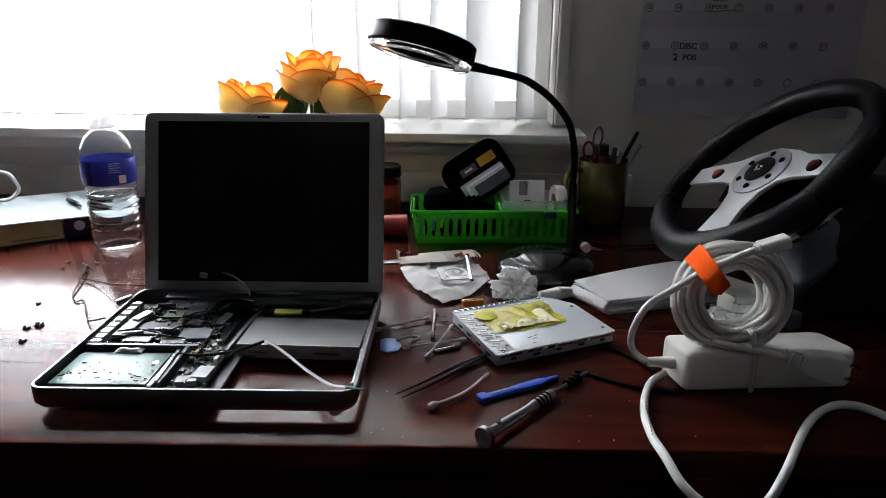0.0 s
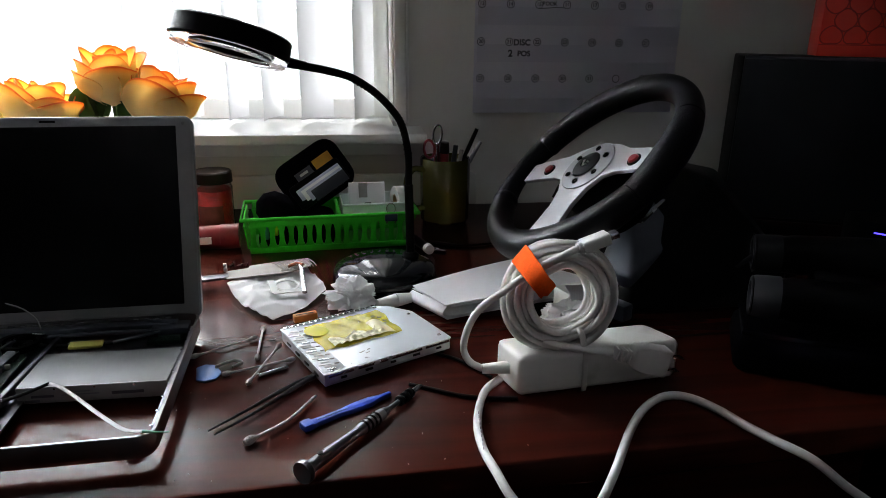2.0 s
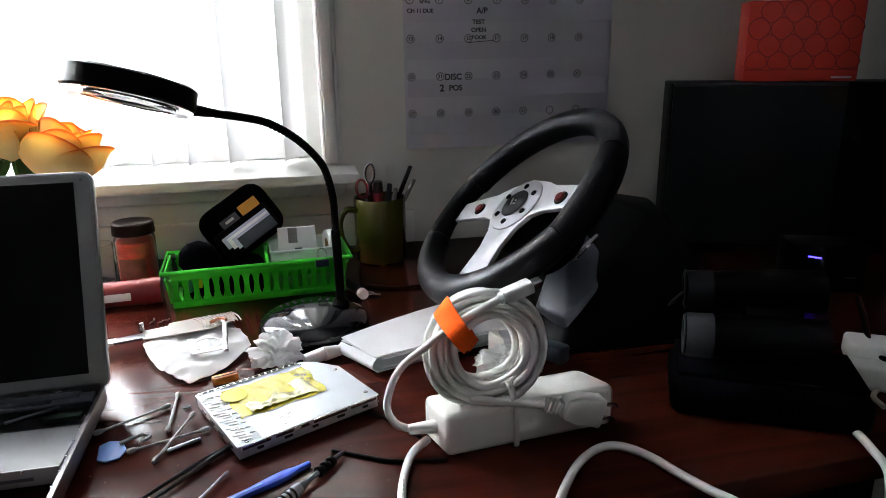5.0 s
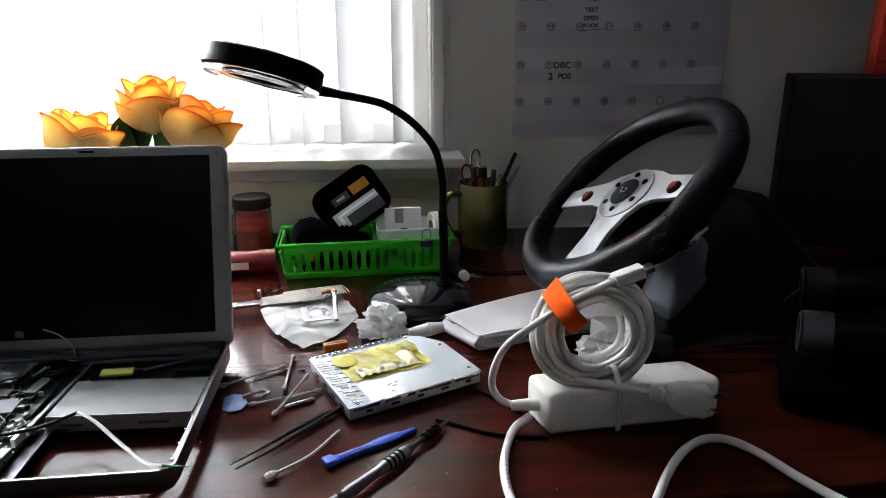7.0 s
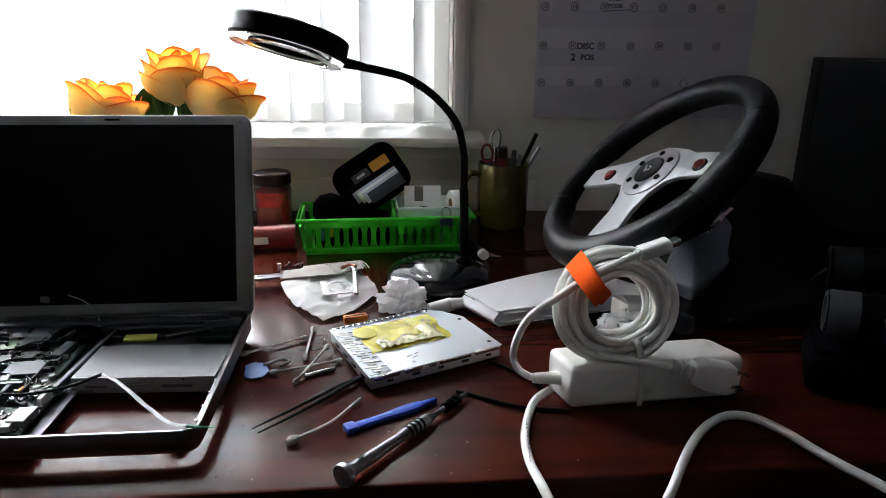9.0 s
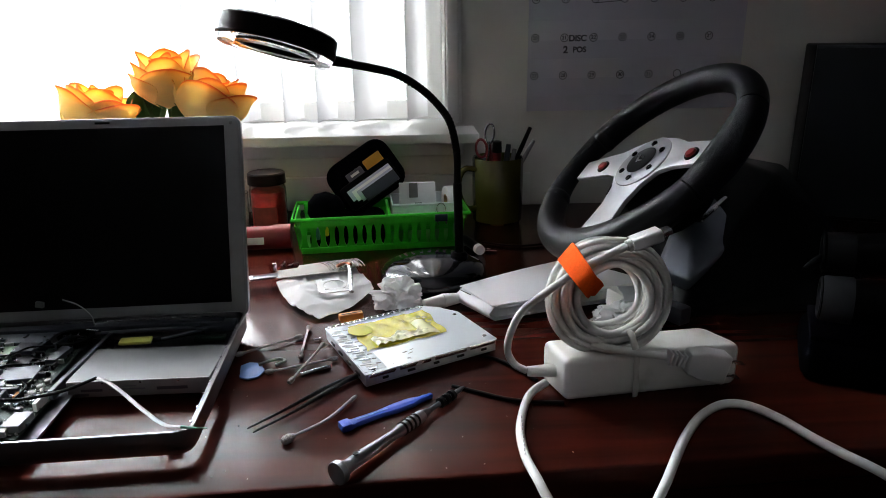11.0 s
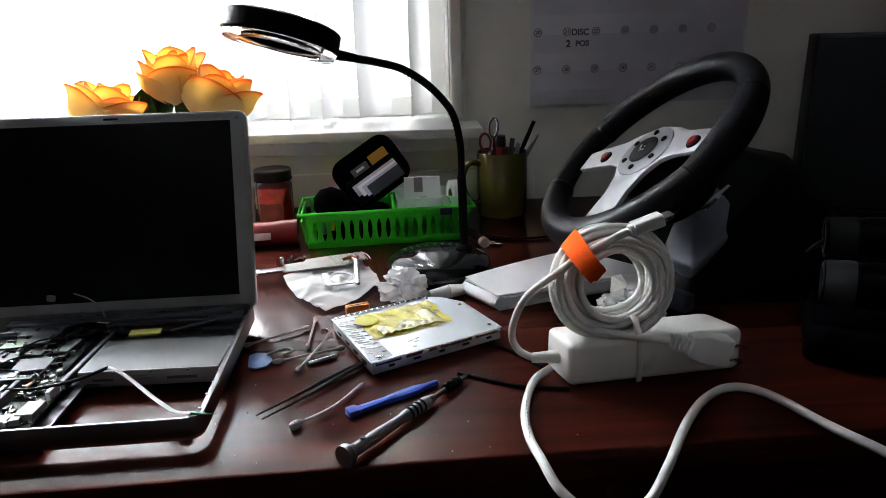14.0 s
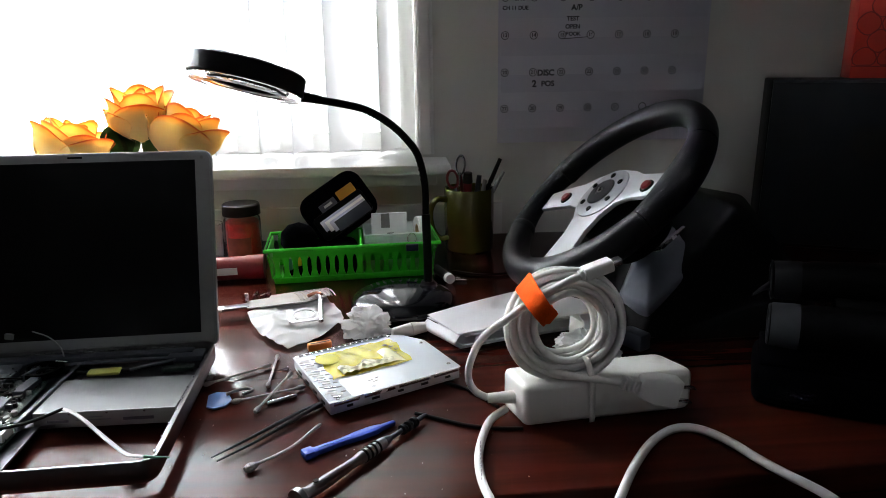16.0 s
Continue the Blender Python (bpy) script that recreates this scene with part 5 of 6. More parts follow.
# ---------------------------------------------------------------- green basket and its contents
BKX = Vector((0.996, 0.083, 0)).normalized()
BKM = basis(Vector((-0.046, 0.958, 0)), BKX, Vector((-BKX.y, BKX.x, 0)), Vector((0, 0, 1)))
basket = thing("basket", "bright green plastic basket with slotted sides", "basket", BKM)
BL, BD, BH, FL = 0.232, 0.095, 0.053, 0.010


def slot_wall(L, n, name, m):
    """A flared side wall: top and bottom bands with upright ribs between oval gaps."""
    part(name + "_band", box(L, 0.0022, 0.009, (L / 2, 0, 0.0045), 0.0006), GREEN, basket, m=m)
    part(name + "_band", box(L, 0.0022, 0.011, (L / 2, 0, BH - 0.0055), 0.0006), GREEN, basket, m=m)
    for k in range(n + 1):
        w = 0.0068
        def rib(u, v, k=k, w=w):
            ww = w * (1 + 0.9 * abs(2 * v - 1) ** 3)
            return ((u - 0.5) * ww, 0, 0.0086 + (BH - 0.0190) * v)
        part("rib", sheet(rib, 1, 8, 0.002), GREEN, basket, m=m @ pose(0.0045 + (L - 0.009) * k / n, 0.001, 0))


slot_wall(BL, 17, "front", pose(0, 0, 0, 10))
slot_wall(BL, 17, "back", pose(0, BD - 0.012, 0, -8))
slot_wall(BD - 0.012, 8, "side", pose(0.0, 0, 0, 0, 0, 90) @ pose(0, 0, 0, -8))
slot_wall(BD - 0.012, 8, "side", pose(BL, 0, 0, 0, 0, 90) @ pose(0, 0, 0, 8))
part("basket_floor", box(BL, BD - 0.012, 0.0025, (BL / 2, (BD - 0.012) / 2, 0.0022), 0.0005), GREEN, basket)
part("rim", tube([(x, y, BH) for x, y in ((-0.011, -0.012), (BL + 0.010, -0.012), (BL + 0.010, BD - 0.002), (-0.011, BD - 0.002))], 0.0028, 1, 10, closed=True), GREEN, basket, "rounded green rim")
part("divider", box(0.002, BD - 0.010, 0.044, (0.127, (BD - 0.012) / 2, 0.026), 0.0005), GREEN, basket)
part("divider_rim", rod((0.127, -0.008, 0.0515), (0.127, BD - 0.006, 0.0515), 0.0026), GREEN, basket)

case = thing("zip_case", "open black zip case holding small cards", "case", BKM)
cmx = pose(0.098, 0.064, 0.073, 74, 0, 0) @ pose(0, 0, 0, 0, 0, 33)
part("shell", prism(rounded(0.108, 0.084, 0.022), -0.012, 0.010, 0.004), NAVY, case, "black padded case lid", cmx @ pose(0.012, 0.020, -0.012))
part("pocket", prism(rounded(0.088, 0.040, 0.006), 0.000, 0.004, 0.001), BLACKP, case, m=cmx @ pose(0.010, 0.006, -0.001))
part("card", box(0.030, 0.022, 0.0012, bevel=0.0003), GOLDP, case, "amber memory card", cmx @ pose(0.034, 0.030, 0.0005))
c2 = part("card", box(0.028, 0.020, 0.0012, bevel=0.0003), DSTEEL, case, "dark memory card", cmx @ pose(0.000, 0.028, 0.0008))
part("card_stripe", box(0.026, 0.007, 0.0004), RED, c2, "red card print", pose(0, -0.006, 0.0008))
part("print_bar", box(0.014, 0.004, 0.0004), WHITEP, c2, m=pose(0, 0.004, 0.0008))
for k in range(4):
    part("card_sleeve", box(0.076 - 0.006 * k, 0.018, 0.0010, bevel=0.0003), (LABELW, PAPER, LABELW, DGREY)[k], case, "pale plastic sleeve", cmx @ pose(0.012 + 0.003 * k, 0.008 - 0.004 * k, 0.0050 + 0.0032 * k, -10))
part("lower_shell", prism(rounded(0.100, 0.070, 0.020), -0.010, 0.010, 0.004), NAVY, case, m=pose(0.075, 0.044, 0.030, 12, 0, 10))
pouch = solo("pouch", hull([(0.048 * math.cos(a) * math.cos(b) * 0.5, 0.5 * 0.050 * math.sin(a) * math.cos(b), 0.5 * 0.046 * math.sin(b)) for a in [k * 0.52 for k in range(12)] for b in (-1.2, -0.6, 0, 0.6, 1.2)], 0.0), NAVY, "small dark cloth pouch inside the basket", "pouch", BKM @ pose(0.036, 0.040, 0.054, 0, 25, 20) @ Matrix.Diagonal((1.25, 1.1, 1.15, 1)))
cbox = thing("plastic_box", "open frosted plastic box inside the green basket", "box", BKM)
part("wall", join(box(0.094, 0.0014, 0.026, (0, -0.034, 0)), box(0.094, 0.0014, 0.026, (0, 0.034, 0)), box(0.0014, 0.068, 0.026, (-0.047, 0, 0)), box(0.0014, 0.068, 0.026, (0.047, 0, 0)), box(0.094, 0.068, 0.0014, (0, 0, -0.0125))), FROST, cbox, m=pose(0.180, 0.042, 0.050))
part("rim", tube([(x, y, 0) for x, y in ((-0.048, -0.035), (0.048, -0.035), (0.048, 0.035), (-0.048, 0.035))], 0.0018, 1, 8, closed=True), FROST, cbox, m=pose(0.180, 0.042, 0.0635))
card = thing("white_card_box", "small white card box with a grey window in the plastic box", "box", BKM @ pose(0.172, 0.048, 0.067, -8, 0, -2))
part("carton", box(0.054, 0.010, 0.040, (0, 0, 0), 0.0008), PAPER, card)
part("window", box(0.013, 0.0006, 0.022, (-0.006, -0.0054, 0.0088), 0.0002), GREYP, card, "grey window patch")
part("print_bar", box(0.010, 0.0006, 0.0022, (0.001, -0.0054, -0.011)), INKP, card)
rollt = thing("tape_roll", "white roll of tape standing in the basket", "tape", BKM @ pose(0.221, 0.040, 0.060, 0, 90, 10))
part("roll", lathe([(0.010, -0.008), (0.021, -0.008), (0.0215, -0.007), (0.0215, 0.007), (0.021, 0.008), (0.010, 0.008), (0.010, -0.008)], 36), WHITEP, rollt)
part("core", lathe([(0.0085, -0.0075), (0.0098, -0.0075), (0.0098, 0.0075), (0.0085, 0.0075), (0.0085, -0.0075)], 30), BOOKC, rollt)
clipb = thing("binder_clip", "small navy binder clip on the basket rim", "clip", BKM @ pose(0.200, -0.0125, 0.049))
part("jaw", prism([(-0.009, -0.0045), (0.009, -0.0045), (0.009, 0.0045), (-0.009, 0.0045)], -0.006, 0.0045, 0.001), mat("navy_enamel", (0.012, 0.018, 0.06), 0.3), clipb)
part("wire", tube([(-0.004, 0, 0.004), (-0.0065, 0.001, 0.012), (-0.003, 0.001, 0.019), (0.003, 0.001, 0.019), (0.0065, 0.001, 0.012), (0.004, 0, 0.004)], 0.0006), STEEL, clipb)
for x, y in ((0.034, 0.010), (0.043, 0.014)):
    solo("yellow_plug", box(0.010, 0.010, 0.014, (0, 0, 0), 0.002), YEL, "small yellow plastic plug in the basket", "plug", BKM @ pose(x, y, 0.0300, 0, 8, 12), "yellow plugs")
solo("teal_cap", box(0.008, 0.008, 0.018, (0, 0, 0), 0.002), mat("teal", (0.05, 0.22, 0.25), 0.4), "small teal cap in the basket", "cap", BKM @ pose(0.022, 0.008, 0.027))
solo("basket_clutter", box(0.110, 0.060, 0.020, (0, 0, 0), 0.006, 3), NAVY, "dark folded cloth in the basket", "cloth", BKM @ pose(0.066, 0.040, 0.0140))

# ---------------------------------------------------------------- mug with pens
mug = thing("mug", "olive green glazed mug used as a pen holder", "mug", pose(0.254, 1.110, 0))
part("body", lathe([(0, 0.002), (0.036, 0.0), (0.040, 0.004), (0.0415, 0.05), (0.0415, 0.105), (0.0405, 0.107), (0.0385, 0.105), (0.0385, 0.010), (0, 0.008)], 56), MUG, mug)
part("handle", tube([(-0.036, -0.014, 0.090), (-0.056, -0.022, 0.092), (-0.066, -0.026, 0.074), (-0.064, -0.026, 0.048), (-0.052, -0.021, 0.027), (-0.036, -0.014, 0.026)], 0.0062, 8, 14, flat=0.8), MUG, mug, "olive ear handle")
MUGP = Vector((0.254, 1.110, 0))


def pen_in(name, label, base, tip, r, body, cap, cap_from=0.72):
    p = thing(name, label, "pen", group="pens in the mug")
    a, b = MUGP + Vector(base), MUGP + Vector(tip)
    part("barrel", rod(a, a.lerp(b, cap_from), r), body, p)
    part("cap", rod(a.lerp(b, cap_from), b, r * 1.12, r * 0.95), cap, p)


pen_in("marker", "thick red marker with a dark cap", (-0.004, 0.0, 0.012), (-0.003, -0.014, 0.134), 0.0075, REDP, LIDB, 0.86)
pen_in("marker", "dark red marker in the mug", (-0.012, 0.0, 0.012), (-0.016, -0.006, 0.128), 0.005, REDP, REDP)
pen_in("pen", "slim grey metal pen leaning in the mug", (-0.006, 0.0, 0.012), (0.056, -0.012, 0.134), 0.0032, STEEL, ALU)
pen_in("pen", "slim black pen leaning in the mug", (-0.008, 0.004, 0.012), (0.054, 0.010, 0.152), 0.0034, BLACKP, BLACKP)
pen_in("pen", "dark pen standing in the mug", (0.004, 0.004, 0.012), (0.018, 0.004, 0.126), 0.0042, BLACKP, DGREY)
pen_in("pen", "grey pen standing in the mug", (0.008, 0.000, 0.012), (0.026, -0.008, 0.120), 0.0036, DGREY, GREYP)
sc = thing("scissors", "scissors with red handles standing in the mug", "scissors")
part("blade", box(0.008, 0.002, 0.095, (0, 0, 0), 0.0006), STEEL, sc, m=pose(0.236, 1.104, 0.060, 0, -6))
part("handle", tube([(0.0115 * math.cos(a) * 0.75, 0, 0.0115 * math.sin(a) * 1.25) for a in [k * math.pi / 6 for k in range(12)]], 0.0022, 3, 8, closed=True), REDP, sc, "red finger ring", pose(0.226, 1.098, 0.123, 0, -6))
part("handle", tube([(0.0095 * math.cos(a) * 0.75, 0, 0.0115 * math.sin(a) * 1.35) for a in [k * math.pi / 6 for k in range(12)]], 0.0020, 3, 8, closed=True), STEEL, sc, "steel ring handle", pose(0.239, 1.098, 0.146, 0, 4))
part("shank", rod((0.237, 1.100, 0.080), (0.238, 1.098, 0.134), 0.0022), STEEL, sc)

# ---------------------------------------------------------------- calendar whiteboard
board = thing("calendar_board", "white dry-erase calendar board with circled dates on the wall", "whiteboard", pose(0, 1.2155, 0))
part("panel", box(0.372, 0.0030, 0.46, (0, 0, 0), 0.0008), BOARD, board, m=pose(0.503, 0, 0.396))
COLX = [0.3285 + 0.0498 * k for k in range(7)]
ROWZ = [0.226 + 0.0618 * k for k in range(6)]
for r in range(5):
    part("week_band", box(0.362, 0.0004, 0.0300), BOARDC, board, m=pose(0.503, -0.0018, ROWZ[r] + 0.014 - 0.033))
ringm = None
UP = pose(0, 0, 0, 90)
for r in range(6):
    for c in range(7):
        if ringm is None:
            ob = part("date_ring", lathe([(0.0057, 0), (0.0071, 0), (0.0071, 0.0003), (0.0057, 0.0003), (0.0057, 0)], 28), INKP, board)
            ringm = ob.data
        else:
            ob = new("date_ring", ringm)
            ob.parent = board
        ob.matrix_basis = pose(COLX[c], -0.0020, ROWZ[r]) @ UP
first = {0: 27, 1: 20, 2: 13, 3: 6}
for r, n0 in first.items():
    for c in range(7):
        if n0 + c <= 31:
            words(str(n0 + c), 0.0085, INK, board, pose(COLX[c], -0.0024, ROWZ[r]) @ UP, "date_number")
for txt, x, z, s in (("DISC", 0.401, 0.2865, 0.014), ("2", 0.381, 0.268, 0.016), ("POS", 0.405, 0.268, 0.013), ("ENG", 0.354, 0.409, 0.009), ("CH 11 DUE", 0.346, 0.394, 0.009), ("A/P", 0.452, 0.394, 0.013), ("TEST", 0.446, 0.376, 0.010), ("OPEN", 0.446, 0.363, 0.010), ("BOOK", 0.447, 0.351, 0.009)):
    words(txt, s, INK, board, pose(x, -0.0024, z) @ UP, "handwriting")
part("ink_underline", box(0.044, 0.0004, 0.0012, bevel=0.0001), INK, board, m=pose(0.450, -0.0022, 0.3445, 0, -4))

# ---------------------------------------------------------------- computer case, tissue box, wall frame, display
PX = Vector((0.925, -0.379, 0)).normalized()
PM = basis(Vector((0.738, 1.078, 0)), PX, Vector((-PX.y, PX.x, 0)), Vector((0, 0, 1)))
pc = thing("computer_case", "low wide black computer case with a glossy front", "computer", PM)
part("case_body", box(0.370, 0.100, 0.274, (0.185, 0.0525, 0.137), 0.003), BLACKP, pc)
part("front_panel", box(0.262, 0.004, 0.262, (0.133, 0.0005, 0.138), 0.0012), mat("semi_gloss_black", (0.009, 0.011, 0.014), 0.33, vary=0.1, scale=12, spec=0.3), pc, "glossy black front panel")
part("top_trim", box(0.262, 0.006, 0.004, (0.133, 0.0012, 0.2715), 0.001), DGREY, pc)
tb = thing("tissue_box", "red tissue box with a darker lattice pattern on the computer case", "tissue box", basis(Vector((0.855, 1.063, 0.2742)), PX, Vector((-PX.y, PX.x, 0)), Vector((0, 0, 1))))
part("carton", box(0.172, 0.064, 0.125, (0.086, 0.034, 0.0626), 0.0012), TBOX, tb)
part("base_band", box(0.171, 0.0006, 0.0012, (0.086, 0.0013, 0.018)), TBOXD, tb)
part("print_bar", box(0.030, 0.0006, 0.0030, (0.148, 0.0013, 0.006)), LABELW, tb)
for r in range(4):
    for c in range(5):
        x0, z0 = 0.017 + 0.0345 * c + (0.01725 if r % 2 else 0), 0.030 + 0.0262 * r
        if x0 > 0.158 or z0 > 0.112:
            continue
        pts = [(x0 + 0.0168 * math.cos(a) * (1 - 0.25 * math.sin(a) ** 2), 0.0009, z0 + 0.0172 * math.sin(a)) for a in [k * math.pi / 8 for k in range(16)]]
        pts = [(x, y, min(max(z, 0.020), 0.124)) for x, y, z in pts]
        part("lattice_print", tube(pts, 0.0010, 1, 6, closed=True, flat=0.6), TBOXD, tb)


def tissue_up(u, v):
    return (0.060 + 0.055 * u + 0.004 * math.sin(9 * v), 0.034 + 0.010 * math.sin(7 * u + 2 * v), 0.124 + 0.050 * v * (0.6 + 0.4 * math.sin(3 * u)))


part("tissue", sheet(tissue_up, 18, 10, 0.0006), TISSUE, tb, "white tissue sticking out")
fr = thing("picture_frame", "black picture frame hanging on the wall", "picture frame", pose(0.895, 1.2085, 0.62))
part("frame", frame_bm(0.30, 0.385, 0.018, 0.02), BLACKP, fr)
part("backing", box(0.262, 0.006, 0.347), BLACKG, fr, m=pose(0, 0.003, 0))
mon = thing("monitor", "dark display showing an orange picture", "monitor")
MM = pose(0, 0.72, 0)
part("housing", prism([(0.872, 0.055), (1.24, 0.055), (1.24, 0.47), (0.905, 0.47)], 0, 0.030, 0.004), BLACKP, mon, m=MM @ pose(0, 0.03, 0, 90))
part("picture", prism([(0.874, 0.094), (1.10, 0.080), (1.10, 0.36), (0.946, 0.206), (0.868, 0.137)], 0, 0.0006), PICT, mon, "orange-brown glowing picture", MM @ pose(0, -0.0012, 0, 90))
part("picture_edge", prism([(0.868, 0.138), (0.8695, 0.144), (1.10, 0.372), (1.10, 0.362)], 0, 0.0008), PICTB, mon, "blue-white glowing edge", MM @ pose(0, -0.0012, 0, 90))
part("stand", lathe([(0, 0.0), (0.09, 0.0), (0.09, 0.010), (0.025, 0.018), (0.022, 0.085), (0, 0.085)], 36), BLACKP, mon, m=pose(1.06, 0.745, 0))
hubx = thing("usb_hub", "small black hub with a blue light", "hub", pose(0.850, 0.835, 0, 0, 0, -18))
part("hub_body", box(0.10, 0.060, 0.066, (0, 0, 0.033), 0.004), BLACKP, hubx)
part("led", box(0.018, 0.0014, 0.0018, (0, 0, 0), 0.0004), LEDB, hubx, "blue indicator light", pose(-0.022, -0.0306, 0.049, 0, 8))
part("button", box(0.016, 0.0014, 0.003, (0, 0, 0), 0.0006), DSTEEL, hubx, m=pose(0.028, -0.0306, 0.020))

# ---------------------------------------------------------------- binoculars on a black bag
bag = thing("camera_bag", "black fabric bag lying on the desk", "bag", pose(0.552, 0.553, 0, 0, 0, -28))
part("pouch", box(0.17, 0.095, 0.036, (0, 0, 0.018), 0.012, 3), NAVY, bag)
part("flap", box(0.16, 0.078, 0.006, (0, 0.004, 0.0385), 0.0025, 2), NAVY, bag, "black fabric flap")
bino = thing("binoculars", "black binoculars with a grey ring lying on a bag", "binoculars")
for a, b, r, ring in (((0.490, 0.600, 0.1055), (0.598, 0.546, 0.1120), 0.0180, RINGG), ((0.476, 0.572, 0.0720), (0.582, 0.516, 0.0740), 0.0200, RINGL)):
    va, vb = Vector(a), Vector(b)
    L = (vb - va).length
    bm_ = Matrix.Translation(va) @ (vb - va).to_track_quat("Z", "Y").to_matrix().to_4x4()
    body = part("barrel", lathe([(0.0165, 0.001), (0.0195, 0.0), (r * 0.92, 0.004), (r, 0.030), (r * 1.05, 0.034), (r * 1.12, L * 0.75), (r * 1.10, L), (0, L)], 36), BLACKP, bino, "black ribbed barrel", bm_)
    part("eyepiece", lathe([(r * 0.66, 0.004), (r * 0.73, -0.001), (r * 0.91, -0.001), (r * 1.01, 0.003), (r * 1.05, 0.022), (r * 1.04, 0.025)], 36), ring, body, "grey eyepiece ring")
    part("glass", lathe([(0, 0.003), (0.012, 0.0034), (0.0166, 0.005)], 28), BLACKG, body)
part("bridge", box(0.050, 0.020, 0.030, (0, 0, 0), 0.004), BLACKP, bino, m=pose(0.555, 0.557, 0.087, 35, 0, -27))
part("strap_lug", tube([(0.490, 0.600, 0.100), (0.478, 0.594, 0.098), (0.468, 0.590, 0.094)], 0.0022, radii=lambda s: 0.0034 * (1 - 0.75 * s)), RINGG, bino)

# ---------------------------------------------------------------- wall plugs and cables on the wing
pa = thing("plug_adapter", "two white plug adapters lying with tangled cables", "power adapter", pose(0.686, 0.556, 0, 0, 0, -32) @ Matrix.Scale(0.88, 4))
part("adapter_block", box(0.060, 0.036, 0.030, (0, 0, 0.0150), 0.005, 3), WHITEP, pa)
part("adapter_block", box(0.068, 0.034, 0.026, (0, 0.026, 0.0320), 0.005, 3), WHITEP, pa, m=pose(0, 0, 0, 8))
solo("black_cable", tube([(0.730, 0.640, 0.060), (0.708, 0.606, 0.052), (0.690, 0.578, 0.040), (0.690, 0.560, 0.030), (0.712, 0.548, 0.022), (0.740, 0.535, 0.010), (0.800, 0.55, 0.004)], 0.0032), BLACKP, "black cable over the white plugs", "cable")
solo("thin_white_cable", tube([(0.700, 0.586, 0.038), (0.720, 0.572, 0.034), (0.738, 0.552, 0.020), (0.742, 0.535, 0.004), (0.730, 0.522, 0.003), (0.700, 0.515, 0.003), (0.668, 0.512, 0.003)], 0.0022), CABLEG, "thin grey-white cable loop", "cable")
solo("beige_cable", tube([(0.655, 0.515, 0.003), (0.662, 0.535, 0.003), (0.682, 0.546, 0.003), (0.705, 0.540, 0.003), (0.724, 0.530, 0.003), (0.752, 0.533, 0.003), (0.772, 0.552, 0.003), (0.764, 0.580, 0.003)], 0.0026), CABLEG, "beige cable lying on the desk", "cable")

# ---------------------------------------------------------------- tissues, heat sink, papers
def crumple(seed, sx, sy, sz, amp=0.45):
    bm = bmesh.new()
    bmesh.ops.create_icosphere(bm, subdivisions=5, radius=1.0)
    off = Vector((seed * 3.1, seed * 1.7, seed))
    for v in bm.verts:
        p = v.co.copy()
        n = noise.noise(p * 1.4 + off) * amp + (1 - abs(noise.noise(p * 1.5 + off + Vector((noise.noise(p * 2 + off), noise.noise(p * 2 - off), 0)) * 0.6))) ** 3 * 0.50 + (1 - abs(noise.noise(p * 3.1 + off))) ** 2 * 0.14 - 0.32
        v.co = p * (0.85 + n)
        v.co = Vector((v.co.x * sx, v.co.y * sy, max(0.0, v.co.z * sz + sz * 0.62)))
    bm.normal_update()
    return bm


solo("crumpled_tissue", crumple(1, 0.029, 0.020, 0.020), TISSUE, "crumpled white tissue lying on the desk", "tissue", pose(0.093, 0.757, 0))
solo("crumpled_tissue", crumple(4, 0.036, 0.026, 0.020), TISSUE, "crumpled white tissue behind the adapter", "tissue", pose(0.335, 0.668, 0))


def ftis(u, v):
    q, w = 2 * u - 1, 2 * v - 1
    u, v = 0.5 + 0.5 * q * math.sqrt(1 - 0.30 * w * w), 0.5 + 0.5 * w * math.sqrt(1 - 0.30 * q * q)
    a, b, c, d = Vector((-0.070, 0.820, 0)), Vector((0.008, 0.700, 0)), Vector((0.074, 0.802, 0)), Vector((0.012, 0.898, 0))
    p = (a * (1 - u) + b * u) * (1 - v) + (d * (1 - u) + c * u) * v
    h = 0.004 + 0.010 * max(0, noise.noise(Vector((u * 3, v * 3, 2)))) + 0.004 * (1 - abs(noise.noise(Vector((u * 5, v * 5, 7))))) ** 4 + 0.006 * v * (0.5 + 0.5 * math.sin(7 * u)) + 0.003 * abs(math.sin(9 * u + 5 * v)) * v
    if u > 0.75:
        h *= 1 - 0.6 * (u - 0.75) / 0.25
    if u < 0.25 and v < 0.5:
        h += 0.007 * math.sin(math.pi * u / 0.25) * (1 - v)
    return (p.x, p.y, h)


solo("folded_tissue", sheet(ftis, 36, 30, 0.0012), TISSUE, "folded white tissue spread on the desk", "tissue")
hs = thing("heat_sink", "thin grey metal heat sink plate lying on the tissue", "heat sink")
HS = pose(-0.022, 0.846, 0.0145, 0, -2, 11)
part("plate", prism([(-0.040, -0.016), (0.038, -0.020), (0.066, -0.004), (0.066, 0.016), (0.020, 0.024), (-0.010, 0.022), (-0.012, 0.014), (-0.040, 0.012)], -0.0008, 0.0008, 0.0003), HSINK, hs, "grey stamped metal plate", HS)
part("arm", box(0.034, 0.015, 0.0030, (-0.054, -0.004, 0), 0.0006), DSTEEL, hs, m=HS)
part("pad", box(0.010, 0.014, 0.0034, (-0.073, -0.004, 0), 0.0006), WHITEP, hs, "white pad", HS)
part("tab", box(0.005, 0.003, 0.012, (-0.040, 0.010, 0.006), 0.0006), ALUB, hs, m=HS)
